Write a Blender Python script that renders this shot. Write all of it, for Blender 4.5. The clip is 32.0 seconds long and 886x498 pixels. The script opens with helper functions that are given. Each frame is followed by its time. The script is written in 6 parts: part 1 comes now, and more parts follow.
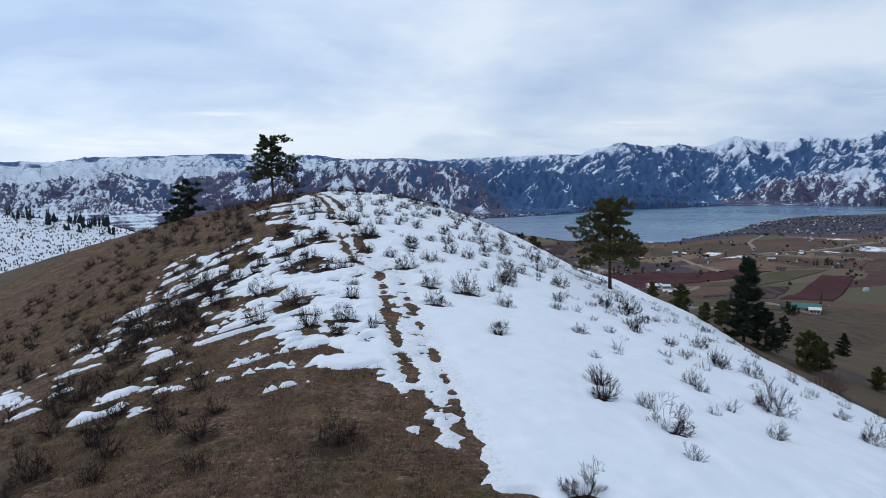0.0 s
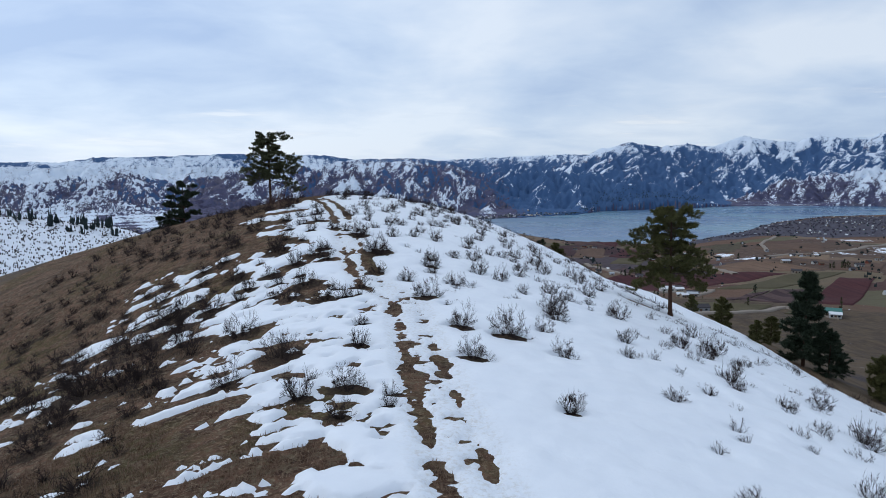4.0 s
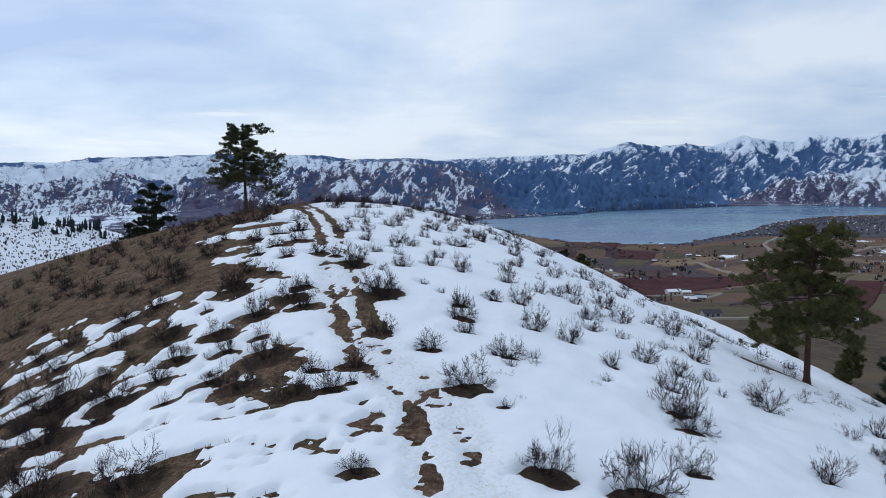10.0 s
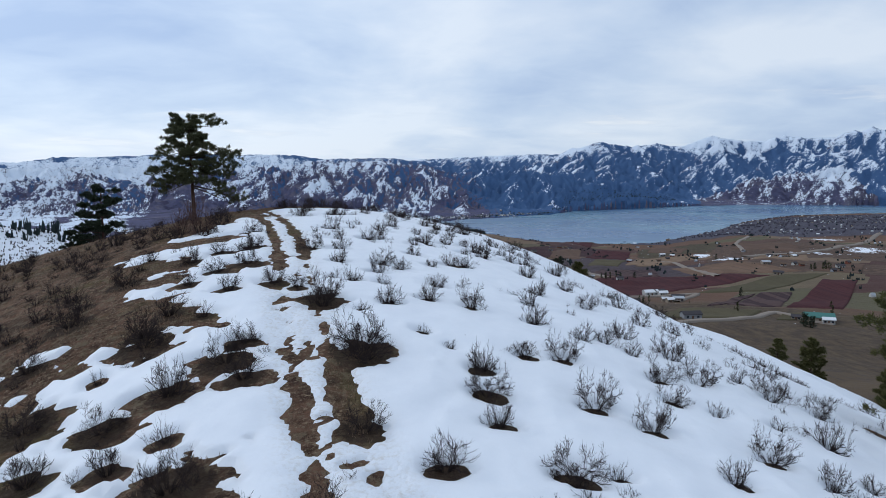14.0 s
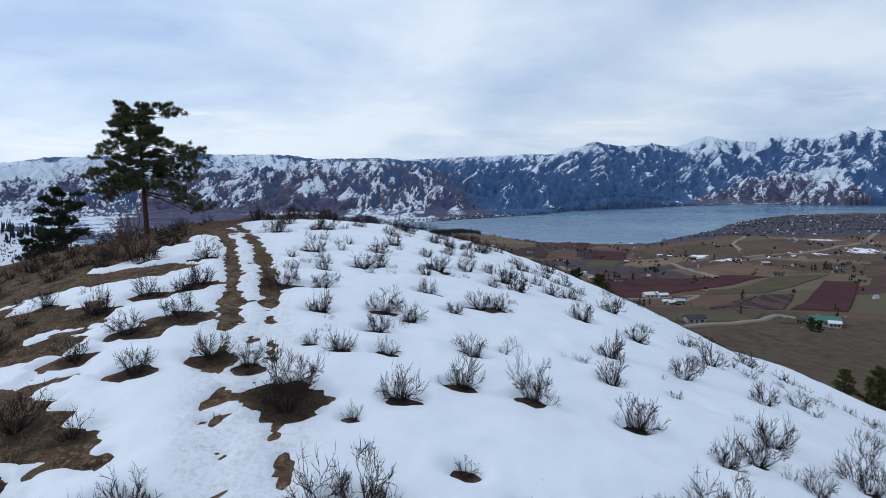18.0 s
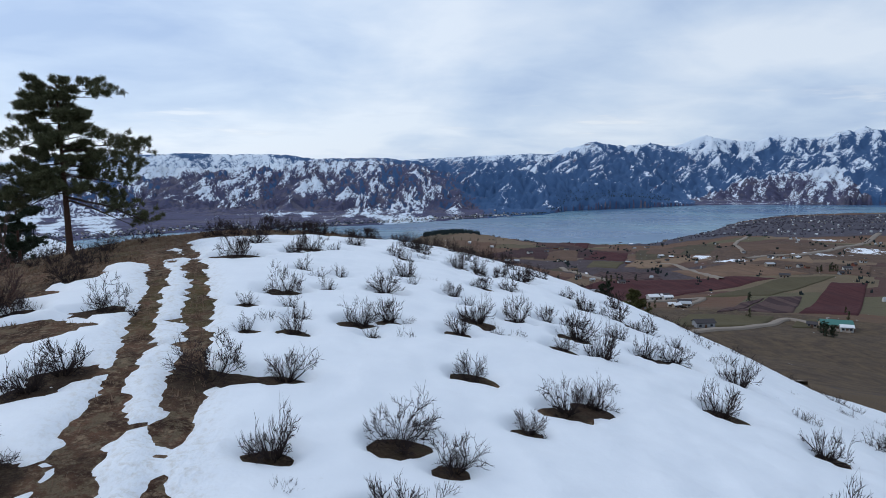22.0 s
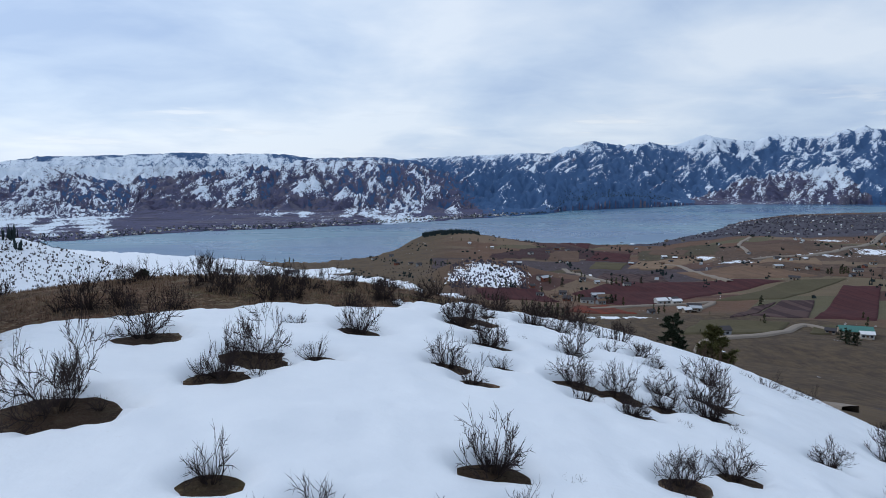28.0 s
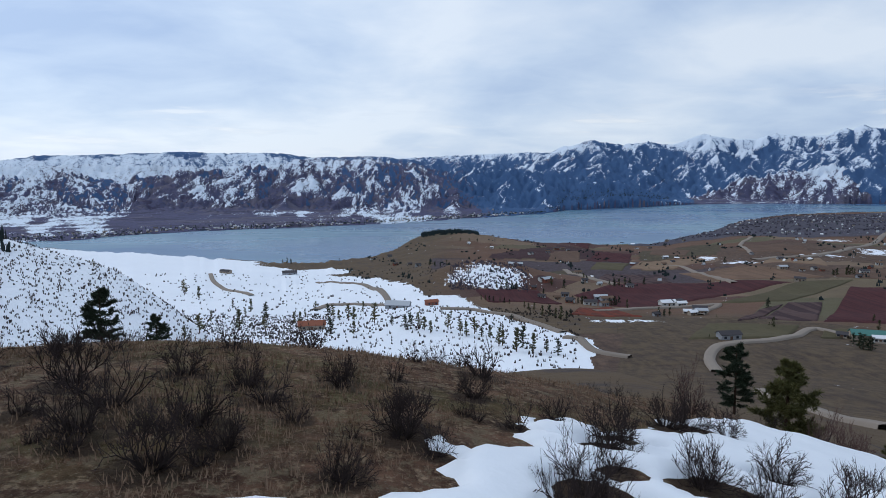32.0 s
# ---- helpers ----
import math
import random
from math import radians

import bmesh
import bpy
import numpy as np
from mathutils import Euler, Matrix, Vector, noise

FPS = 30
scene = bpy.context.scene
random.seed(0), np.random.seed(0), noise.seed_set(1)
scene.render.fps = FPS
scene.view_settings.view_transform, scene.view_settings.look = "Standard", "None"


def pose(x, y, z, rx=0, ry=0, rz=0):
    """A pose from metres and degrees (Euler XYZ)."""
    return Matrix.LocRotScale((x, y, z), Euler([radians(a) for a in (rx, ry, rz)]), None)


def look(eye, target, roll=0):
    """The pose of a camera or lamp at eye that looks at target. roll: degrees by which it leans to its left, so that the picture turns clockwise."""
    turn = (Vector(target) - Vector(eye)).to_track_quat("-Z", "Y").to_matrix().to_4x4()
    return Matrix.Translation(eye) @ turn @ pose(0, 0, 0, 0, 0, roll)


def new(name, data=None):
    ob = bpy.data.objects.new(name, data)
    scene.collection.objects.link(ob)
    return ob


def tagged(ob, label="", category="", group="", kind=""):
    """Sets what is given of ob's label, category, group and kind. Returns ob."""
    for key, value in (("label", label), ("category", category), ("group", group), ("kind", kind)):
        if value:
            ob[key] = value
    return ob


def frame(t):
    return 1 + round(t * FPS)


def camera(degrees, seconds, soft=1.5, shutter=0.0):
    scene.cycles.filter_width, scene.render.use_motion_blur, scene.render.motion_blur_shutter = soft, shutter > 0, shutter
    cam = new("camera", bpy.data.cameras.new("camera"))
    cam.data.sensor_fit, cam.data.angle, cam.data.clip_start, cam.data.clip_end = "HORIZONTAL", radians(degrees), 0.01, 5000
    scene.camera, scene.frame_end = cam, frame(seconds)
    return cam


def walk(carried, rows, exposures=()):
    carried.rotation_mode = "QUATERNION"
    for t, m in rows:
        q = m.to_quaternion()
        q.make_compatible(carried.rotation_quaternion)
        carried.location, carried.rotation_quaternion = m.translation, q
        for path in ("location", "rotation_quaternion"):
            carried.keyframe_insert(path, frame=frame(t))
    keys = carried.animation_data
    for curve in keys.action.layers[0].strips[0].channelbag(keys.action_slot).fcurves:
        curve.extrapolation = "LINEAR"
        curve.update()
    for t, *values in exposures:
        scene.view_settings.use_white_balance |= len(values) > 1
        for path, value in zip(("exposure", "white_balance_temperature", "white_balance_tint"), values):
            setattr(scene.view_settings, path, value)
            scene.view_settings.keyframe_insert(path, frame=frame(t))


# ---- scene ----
# ---- camera: a drone gliding low over a ridge ----
cam = camera(68.52, 32.0, soft=0.7)
PATH = [  # seconds, x, y, z, yaw, pitch, roll
    (0, 0.000, 0.000, 6.462, -0.000, -6.951, -0.000),
    (1, -0.371, 2.587, 6.504, 0.112, -6.949, -0.005),
    (2, -0.747, 5.225, 6.539, 0.275, -6.947, -0.011),
    (3, -1.128, 7.935, 6.567, 0.452, -6.944, -0.016),
    (4, -1.488, 10.627, 6.605, 0.600, -6.943, -0.021),
    (5, -1.810, 13.220, 6.666, 0.726, -6.943, -0.026),
    (6, -2.122, 15.786, 6.719, 0.823, -6.944, -0.031),
    (7, -2.458, 18.421, 6.732, 0.867, -6.944, -0.036),
    (8, -2.816, 21.173, 6.720, 0.887, -6.945, -0.041),
    (9, -3.186, 24.049, 6.704, 0.775, -6.947, -0.045),
    (10, -3.579, 26.952, 6.683, 0.408, -6.948, -0.050),
    (11, -3.995, 29.777, 6.650, -0.117, -6.946, -0.054),
    (12, -4.374, 32.520, 6.623, -0.773, -6.945, -0.058),
    (13, -4.670, 35.215, 6.618, -1.359, -6.950, -0.062),
    (14, -4.946, 37.961, 6.625, -1.917, -6.956, -0.065),
    (15, -5.259, 40.832, 6.634, -2.279, -6.959, -0.069),
    (16, -5.543, 43.724, 6.663, -2.396, -6.960, -0.072),
    (17, -5.732, 46.536, 6.725, -2.376, -6.962, -0.074),
    (18, -5.891, 49.352, 6.774, -2.393, -6.964, -0.077),
    (19, -6.098, 52.272, 6.764, -2.442, -6.966, -0.079),
    (20, -6.334, 55.283, 6.719, -2.484, -6.970, -0.081),
    (21, -6.567, 58.340, 6.680, -2.519, -6.976, -0.083),
    (22, -6.806, 61.374, 6.674, -2.556, -6.985, -0.084),
    (23, -7.068, 64.331, 6.716, -2.593, -6.995, -0.086),
    (24, -7.356, 67.240, 6.774, -2.623, -7.008, -0.087),
    (25, -7.665, 70.139, 6.813, -2.642, -7.025, -0.088),
    (26, -7.964, 73.020, 6.836, -2.652, -7.036, -0.089),
    (27, -8.223, 75.874, 6.851, -2.684, -7.035, -0.090),
    (28, -8.457, 78.719, 6.865, -2.718, -7.037, -0.090),
    (29, -8.684, 81.565, 6.881, -2.720, -7.054, -0.091),
    (30, -8.907, 84.347, 6.901, -2.751, -7.077, -0.092),
    (31, -9.123, 87.011, 6.926, -2.756, -7.092, -0.092),
    (32, -9.335, 89.603, 6.955, -2.869, -7.101, -0.093),
]
walk(cam, [(t, pose(x, y, z, 90 + pitch, 0, yaw) @ pose(0, 0, 0, 0, 0, roll)) for t, x, y, z, yaw, pitch, roll in PATH],
     exposures=[(0, 0.0, 6240, 9), (32, 0.0, 6240, 9)])

# ---- world, sun ----
SUN_AZ, SUN_EL = radians(-62), radians(38)   # clockwise from +y, above the horizon


def sky_world():
    w = bpy.data.worlds.new("overcast_sky")
    scene.world = w
    w.use_nodes = True
    nt = w.node_tree
    nt.nodes.clear()
    ln = nt.links.new
    out = nt.nodes.new("ShaderNodeOutputWorld")
    bg = nt.nodes.new("ShaderNodeBackground")
    sky = nt.nodes.new("ShaderNodeTexSky")
    sky.sky_type, sky.sun_disc = "NISHITA", False
    sky.sun_elevation, sky.sun_rotation = SUN_EL, SUN_AZ
    sky.altitude, sky.air_density, sky.dust_density = 600, 1.0, 1.2
    tc = nt.nodes.new("ShaderNodeTexCoord")
    sep = nt.nodes.new("ShaderNodeSeparateXYZ")
    ln(tc.outputs["Generated"], sep.inputs[0])

    def mth(op, a, b=None, clamp=False):
        m = nt.nodes.new("ShaderNodeMath")
        m.operation, m.use_clamp = op, clamp
        for k, v in ((0, a), (1, b)):
            if v is None:
                continue
            if isinstance(v, (int, float)):
                m.inputs[k].default_value = v
            else:
                ln(v, m.inputs[k])
        return m.outputs[0]

    up = mth("MAXIMUM", sep.outputs[2], 0.0)
    den = mth("ADD", up, 0.22)
    cmb = nt.nodes.new("ShaderNodeCombineXYZ")
    ln(mth("DIVIDE", sep.outputs[0], den), cmb.inputs[0])
    ln(mth("DIVIDE", sep.outputs[1], den), cmb.inputs[1])

    def clouds(scale, detail, rough, offset, stretch):
        mp = nt.nodes.new("ShaderNodeMapping")
        mp.inputs["Location"].default_value = offset
        mp.inputs["Scale"].default_value = stretch
        mp.inputs["Rotation"].default_value = (0, 0, radians(-18))
        ln(cmb.outputs[0], mp.inputs[0])
        n = nt.nodes.new("ShaderNodeTexNoise")
        n.inputs["Scale"].default_value, n.inputs["Detail"].default_value = scale, detail
        n.inputs["Roughness"].default_value = rough
        n.inputs["Distortion"].default_value = 0.4
        ln(mp.outputs[0], n.inputs["Vector"])
        return n.outputs[0]

    big = clouds(0.95, 5, 0.48, (3.1, 1.7, 0), (1.0, 0.8, 1))
    fine = clouds(3.0, 7, 0.55, (0.4, 5.2, 0), (0.8, 1.1, 1))
    mixn = mth("ADD", mth("MULTIPLY", big, 0.78), mth("MULTIPLY", fine, 0.22))
    ramp = nt.nodes.new("ShaderNodeValToRGB")
    ramp.color_ramp.elements[0].position, ramp.color_ramp.elements[0].color = 0.33, (0.44, 0.56, 0.78, 1)
    ramp.color_ramp.elements[1].position, ramp.color_ramp.elements[1].color = 0.60, (0.80, 0.87, 0.97, 1)
    mid = ramp.color_ramp.elements.new(0.46)
    mid.color = (0.60, 0.71, 0.88, 1)
    ln(mixn, ramp.inputs[0])
    # small flat-based clouds low over the ranges
    low = nt.nodes.new("ShaderNodeCombineXYZ")
    ln(mth("MULTIPLY", mth("DIVIDE", sep.outputs[0], mth("ADD", mth("ABSOLUTE", sep.outputs[1]), 0.15)), 5.5), low.inputs[0])
    ln(mth("MULTIPLY", sep.outputs[2], 46.0), low.inputs[1])
    puff = nt.nodes.new("ShaderNodeTexNoise")
    puff.inputs["Scale"].default_value, puff.inputs["Detail"].default_value, puff.inputs["Roughness"].default_value = 1.0, 6, 0.52
    ln(low.outputs[0], puff.inputs["Vector"])
    belt = mth("MULTIPLY", mth("SUBTRACT", sep.outputs[2], 0.012, True), mth("SUBTRACT", 0.115, sep.outputs[2], True))
    edge = nt.nodes.new("ShaderNodeMapRange")
    edge.interpolation_type = "SMOOTHSTEP"
    edge.inputs[1].default_value, edge.inputs[2].default_value = 0.54, 0.66
    ln(puff.outputs[0], edge.inputs[0])
    tops = mth("MULTIPLY", edge.outputs[0], mth("MULTIPLY", belt, 300.0, True))
    under = nt.nodes.new("ShaderNodeValToRGB")
    under.color_ramp.elements[0].position, under.color_ramp.elements[0].color = 0.56, (0.60, 0.69, 0.84, 1)
    under.color_ramp.elements[1].position, under.color_ramp.elements[1].color = 0.66, (0.88, 0.91, 0.96, 1)
    ln(puff.outputs[0], under.inputs[0])
    with_low = nt.nodes.new("ShaderNodeMix")
    with_low.data_type = "RGBA"
    ln(mth("MULTIPLY", tops, 0.75), with_low.inputs[0])
    ln(ramp.outputs[0], with_low.inputs[6])
    ln(under.outputs[0], with_low.inputs[7])
    # the veil is brightest round the hidden sun
    sunv = (math.sin(SUN_AZ) * math.cos(SUN_EL), math.cos(SUN_AZ) * math.cos(SUN_EL), math.sin(SUN_EL))
    dot = nt.nodes.new("ShaderNodeVectorMath")
    dot.operation = "DOT_PRODUCT"
    ln(tc.outputs["Generated"], dot.inputs[0])
    dot.inputs[1].default_value = sunv
    near_sun = mth("POWER", mth("MAXIMUM", dot.outputs["Value"], 0.0), 2.0)
    gain = mth("ADD", mth("MULTIPLY", near_sun, 0.30), 0.93)
    cl = nt.nodes.new("ShaderNodeVectorMath")
    cl.operation = "SCALE"
    ln(with_low.outputs[2], cl.inputs[0])
    ln(gain, cl.inputs["Scale"])
    # clear sky shows through thinly
    skyc = nt.nodes.new("ShaderNodeVectorMath")
    skyc.operation = "SCALE"
    skyc.inputs["Scale"].default_value = 0.10
    ln(sky.outputs[0], skyc.inputs[0])
    mx = nt.nodes.new("ShaderNodeMix")
    mx.data_type = "RGBA"
    mx.inputs[0].default_value = 0.90
    ln(skyc.outputs[0], mx.inputs[6])
    ln(cl.outputs[0], mx.inputs[7])
    ln(mx.outputs[2], bg.inputs["Color"])
    bg.inputs["Strength"].default_value = 1.0
    ln(bg.outputs[0], out.inputs[0])


sky_world()
lamp = bpy.data.lights.new("sun", "SUN")
lamp.energy, lamp.angle, lamp.color = 0.75, radians(14), (1.0, 0.95, 0.88)
sun = new("sun", lamp)
sun.matrix_world = look((math.sin(SUN_AZ) * 90, math.cos(SUN_AZ) * 90, 80), (0, 0, 0))
sun.rotation_euler = look((math.sin(SUN_AZ) * math.cos(SUN_EL), math.cos(SUN_AZ) * math.cos(SUN_EL), math.sin(SUN_EL)), (0, 0, 0)).to_euler()
scene.view_settings.exposure = 0.0

# ---- materials ----
def shader(name, rough=0.9, spec=0.2):
    m = bpy.data.materials.new(name)
    m.use_nodes = True
    nt = m.node_tree
    b = nt.nodes["Principled BSDF"]
    b.inputs["Roughness"].default_value = rough
    b.inputs["Specular IOR Level"].default_value = spec
    return m, nt, b


class Net:
    """Short names for the nodes of one material."""

    def __init__(self, nt):
        self.nt = nt
        self.geo = nt.nodes.new("ShaderNodeNewGeometry")
        self.pos = self.geo.outputs["Position"]

    def put(self, sock, v):
        if isinstance(v, (int, float)):
            sock.default_value = v
        elif isinstance(v, tuple):
            sock.default_value = (*v, 1.0) if len(v) == 3 and sock.type == "RGBA" else v
        else:
            self.nt.links.new(v, sock)

    def noise(self, scale, detail=4, rough=0.55, vec=None, dist=0.0):
        n = self.nt.nodes.new("ShaderNodeTexNoise")
        self.put(n.inputs["Vector"], vec or self.pos)
        self.put(n.inputs["Scale"], scale)
        self.put(n.inputs["Detail"], detail)
        self.put(n.inputs["Roughness"], rough)
        self.put(n.inputs["Distortion"], dist)
        return n.outputs[0]

    def math(self, op, a, b=0.0, clamp=False):
        n = self.nt.nodes.new("ShaderNodeMath")
        n.operation, n.use_clamp = op, clamp
        self.put(n.inputs[0], a)
        self.put(n.inputs[1], b)
        return n.outputs[0]

    def step(self, v, lo, hi):
        n = self.nt.nodes.new("ShaderNodeMapRange")
        n.interpolation_type = "SMOOTHSTEP"
        self.put(n.inputs[0], v)
        self.put(n.inputs[1], lo)
        self.put(n.inputs[2], hi)
        return n.outputs[0]

    def mix(self, f, a, b):
        n = self.nt.nodes.new("ShaderNodeMix")
        n.data_type = "RGBA"
        self.put(n.inputs[0], f)
        self.put(n.inputs[6], a)
        self.put(n.inputs[7], b)
        return n.outputs[2]

    def stretch(self, scale, rot=(0, 0, 0)):
        n = self.nt.nodes.new("ShaderNodeMapping")
        n.inputs["Scale"].default_value = scale
        n.inputs["Rotation"].default_value = rot
        self.put(n.inputs[0], self.pos)
        return n.outputs[0]

    def attr(self, name):
        n = self.nt.nodes.new("ShaderNodeAttribute")
        n.attribute_name = name
        return n.outputs["Fac"]

    def bump(self, bsdf, h, strength, dist):
        n = self.nt.nodes.new("ShaderNodeBump")
        self.put(n.inputs["Strength"], strength)
        self.put(n.inputs["Distance"], dist)
        self.put(n.inputs["Height"], h)
        self.nt.links.new(n.outputs[0], bsdf.inputs["Normal"])


def plain(name, colour, rough=0.8, vary=0.25, scale=3.0, spec=0.2):
    """A paint, wood or stone colour, mottled at two scales and by object."""
    m, nt, b = shader(name, rough, spec)
    n = Net(nt)
    info = nt.nodes.new("ShaderNodeObjectInfo")
    f = n.math("ADD", n.math("MULTIPLY", n.noise(scale), 0.6), n.math("MULTIPLY", n.noise(scale * 9), 0.4))
    f = n.math("ADD", n.math("MULTIPLY", f, 0.7), n.math("MULTIPLY", info.outputs["Random"], 0.3))
    lo = tuple(c * (1 - vary) for c in colour)
    hi = tuple(min(0.95, c * (1 + vary)) for c in colour)
    n.put(b.inputs["Base Color"], n.mix(f, lo, hi))
    return m


def soil_material():
    m, nt, b = shader("dry_grass_soil", 0.95, 0.1)
    n = Net(nt)
    earth = n.mix(n.step(n.noise(1.3, 7, 0.68), 0.36, 0.64), (0.052, 0.028, 0.019), (0.182, 0.102, 0.066))
    straw = n.mix(n.step(n.noise(9, 6, 0.65), 0.38, 0.62), (0.100, 0.061, 0.040), (0.32, 0.228, 0.150))
    tuft = n.step(n.noise(5.5, 6, 0.62), 0.47, 0.63)
    c = n.mix(tuft, earth, straw)
    c = n.mix(n.math("MULTIPLY", n.step(n.noise(0.45, 6, 0.62), 0.46, 0.62), 0.5), c, n.mix(n.noise(8, 4), (0.022, 0.015, 0.010), (0.060, 0.042, 0.028)))
    clod = n.step(n.noise(2.4, 7, 0.7), 0.52, 0.60)
    c = n.mix(n.math("MULTIPLY", clod, 0.75), c, n.mix(n.noise(17, 4), (0.10, 0.075, 0.045), (0.26, 0.205, 0.135)))
    moss = n.math("MULTIPLY", n.step(n.noise(0.12, 3), 0.47, 0.62), n.step(n.noise(1.9, 5), 0.35, 0.6))
    c = n.mix(n.math("MULTIPLY", moss, 0.5), c, n.mix(n.noise(6, 5), (0.050, 0.050, 0.012), (0.120, 0.108, 0.036)))
    c = n.mix(n.math("MULTIPLY", n.step(n.noise(30, 3), 0.55, 0.75), 0.5), c, (0.25, 0.22, 0.175))
    # dead leaves round each shrub, with the shade under it painted in
    litter = n.step(n.math("ADD", n.attr("litter"), n.math("MULTIPLY", n.math("SUBTRACT", n.noise(3.5, 5), 0.5), 0.7)), 0.35, 0.75)
    c = n.mix(n.math("MULTIPLY", litter, 0.8), c, n.mix(n.noise(22, 4), (0.022, 0.016, 0.012), (0.065, 0.045, 0.032)))
    n.put(b.inputs["Base Color"], c)
    n.bump(b, n.math("ADD", n.noise(14, 6, 0.65), n.math("MULTIPLY", n.noise(3, 6, 0.6), 2.0)), 0.9, 0.16)
    return m


def snow_material():
    m, nt, b = shader("old_snow", 0.55, 0.3)
    n = Net(nt)
    c = n.mix(n.noise(0.9, 5), (0.68, 0.715, 0.77), (0.79, 0.82, 0.86))
    dirt = n.math("MULTIPLY", n.step(n.noise(7, 8, 0.7), 0.62, 0.78), n.step(n.noise(0.35, 3), 0.45, 0.65))
    c = n.mix(n.math("MULTIPLY", dirt, 0.35), c, (0.42, 0.37, 0.31))
    churn = n.attr("churn")
    c = n.mix(n.math("MULTIPLY", churn, n.math("MULTIPLY", n.step(n.noise(6, 6, 0.65), 0.45, 0.7), 0.5)), c, (0.50, 0.46, 0.40))
    n.put(b.inputs["Base Color"], c)
    b.inputs["Subsurface Weight"].default_value = 0.0
    h = n.math("ADD", n.math("MULTIPLY", n.noise(1.1, 5), 1.0), n.math("MULTIPLY", n.math("ADD", churn, 0.08), n.noise(7, 4, 0.6)))
    n.bump(b, h, 0.45, 0.16)
    return m


def land_material():
    """Valley floor, benches and mountains: soil, orchards, forest and snow by the 'snow', 'wood' and 'field' layers.
    Haze is painted into the forest, the far slopes and the far snow.
    """
    m, nt, b = shader("valley_land", 0.95, 0.08)
    n = Net(nt)
    snow, wood, field = n.attr("snow"), n.attr("wood"), n.attr("field")
    # ground beyond the lake: purple-brown, blued by painted distance haze
    hazy_heath = n.mix(n.noise(0.02, 6), (0.066, 0.069, 0.122), (0.096, 0.094, 0.160))
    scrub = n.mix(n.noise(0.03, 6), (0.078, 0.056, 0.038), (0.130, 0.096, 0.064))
    hazy_heath = n.mix(n.step(n.noise(0.011, 5, 0.6, n.stretch((0.45, 1.6, 1), (0, 0, 0.15))), 0.52, 0.58), hazy_heath, (0.112, 0.106, 0.145))
    hazy_heath = n.mix(n.step(n.noise(0.017, 5, 0.65, n.stretch((0.4, 1.5, 1), (0, 0, -0.1))), 0.54, 0.60), hazy_heath, (0.058, 0.054, 0.092))
    sage = n.mix(n.attr("far"), scrub, hazy_heath)
    sage = n.mix(n.math("MULTIPLY", n.step(n.noise(0.11, 6, 0.65), 0.5, 0.68), 0.7), sage, (0.046, 0.044, 0.056))
    # ploughed plots, orchards and pasture
    vo = nt.nodes.new("ShaderNodeTexVoronoi")
    vo.distance = "CHEBYCHEV"
    n.put(vo.inputs["Vector"], n.stretch((0.0066, 0.0115, 0.0), (0, 0, radians(24))))
    vo.inputs["Scale"].default_value = 1.0
    vo.inputs["Randomness"].default_value = 0.85
    sep = nt.nodes.new("ShaderNodeSeparateColor")
    n.put(sep.inputs[0], vo.outputs["Color"])
    plot = n.mix(n.step(sep.outputs[0], 0.25, 0.3), (0.085, 0.045, 0.040), (0.145, 0.085, 0.058))
    plot = n.mix(n.step(sep.outputs[1], 0.60, 0.64), plot, (0.19, 0.135, 0.092))
    plot = n.mix(n.step(sep.outputs[2], 0.84, 0.87), plot, (0.12, 0.11, 0.065))
    plot = n.mix(n.math("MULTIPLY", n.noise(0.05, 6, 0.65), 0.5), plot, (0.07, 0.052, 0.048))
    base = n.mix(field, sage, plot)
    crop = nt.nodes.new("ShaderNodeAttribute")
    crop.attribute_name = "plot"
    sown = n.mix(n.step(n.noise(0.16, 6, 0.75), 0.38, 0.62), crop.outputs["Color"], n.mix(0.6, crop.outputs["Color"], (0.045, 0.034, 0.034)))
    sown = n.mix(n.math("MULTIPLY", n.step(n.noise(0.35, 4, 0.6, n.stretch((1, 0.12, 1), (0, 0, radians(-28)))), 0.5, 0.62), 0.35), sown, (0.045, 0.032, 0.03))
    base = n.mix(crop.outputs["Alpha"], base, sown)
    # woodland, its blue being distance haze painted into the colour
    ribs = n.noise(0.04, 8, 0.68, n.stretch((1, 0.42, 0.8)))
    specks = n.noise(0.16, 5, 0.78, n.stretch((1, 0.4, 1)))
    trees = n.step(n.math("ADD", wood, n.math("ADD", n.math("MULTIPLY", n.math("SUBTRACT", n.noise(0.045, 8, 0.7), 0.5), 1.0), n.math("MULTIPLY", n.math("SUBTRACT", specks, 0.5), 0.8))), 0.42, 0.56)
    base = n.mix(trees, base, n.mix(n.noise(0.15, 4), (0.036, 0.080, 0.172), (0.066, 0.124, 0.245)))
    # snow lies in broken patches
    patch = n.math("ADD", snow, n.math("MULTIPLY", n.math("SUBTRACT", ribs, 0.5), 1.5))
    patch = n.math("ADD", patch, n.math("MULTIPLY", n.math("SUBTRACT", specks, 0.5), 3.0))
    white = n.step(patch, 0.48, 0.54)
    # snow beyond the lake is dimmed and blued with the same haze
    hazy_firn = n.mix(n.attr("far"), (0.80, 0.83, 0.88), (0.62, 0.69, 0.78))
    c = n.mix(white, base, n.mix(n.noise(0.01, 4), n.mix(0.2, hazy_firn, (0.5, 0.55, 0.64)), hazy_firn))
    n.put(b.inputs["Base Color"], c)
    n.bump(b, n.noise(0.03, 8, 0.65), 0.5, 8.0)
    return m


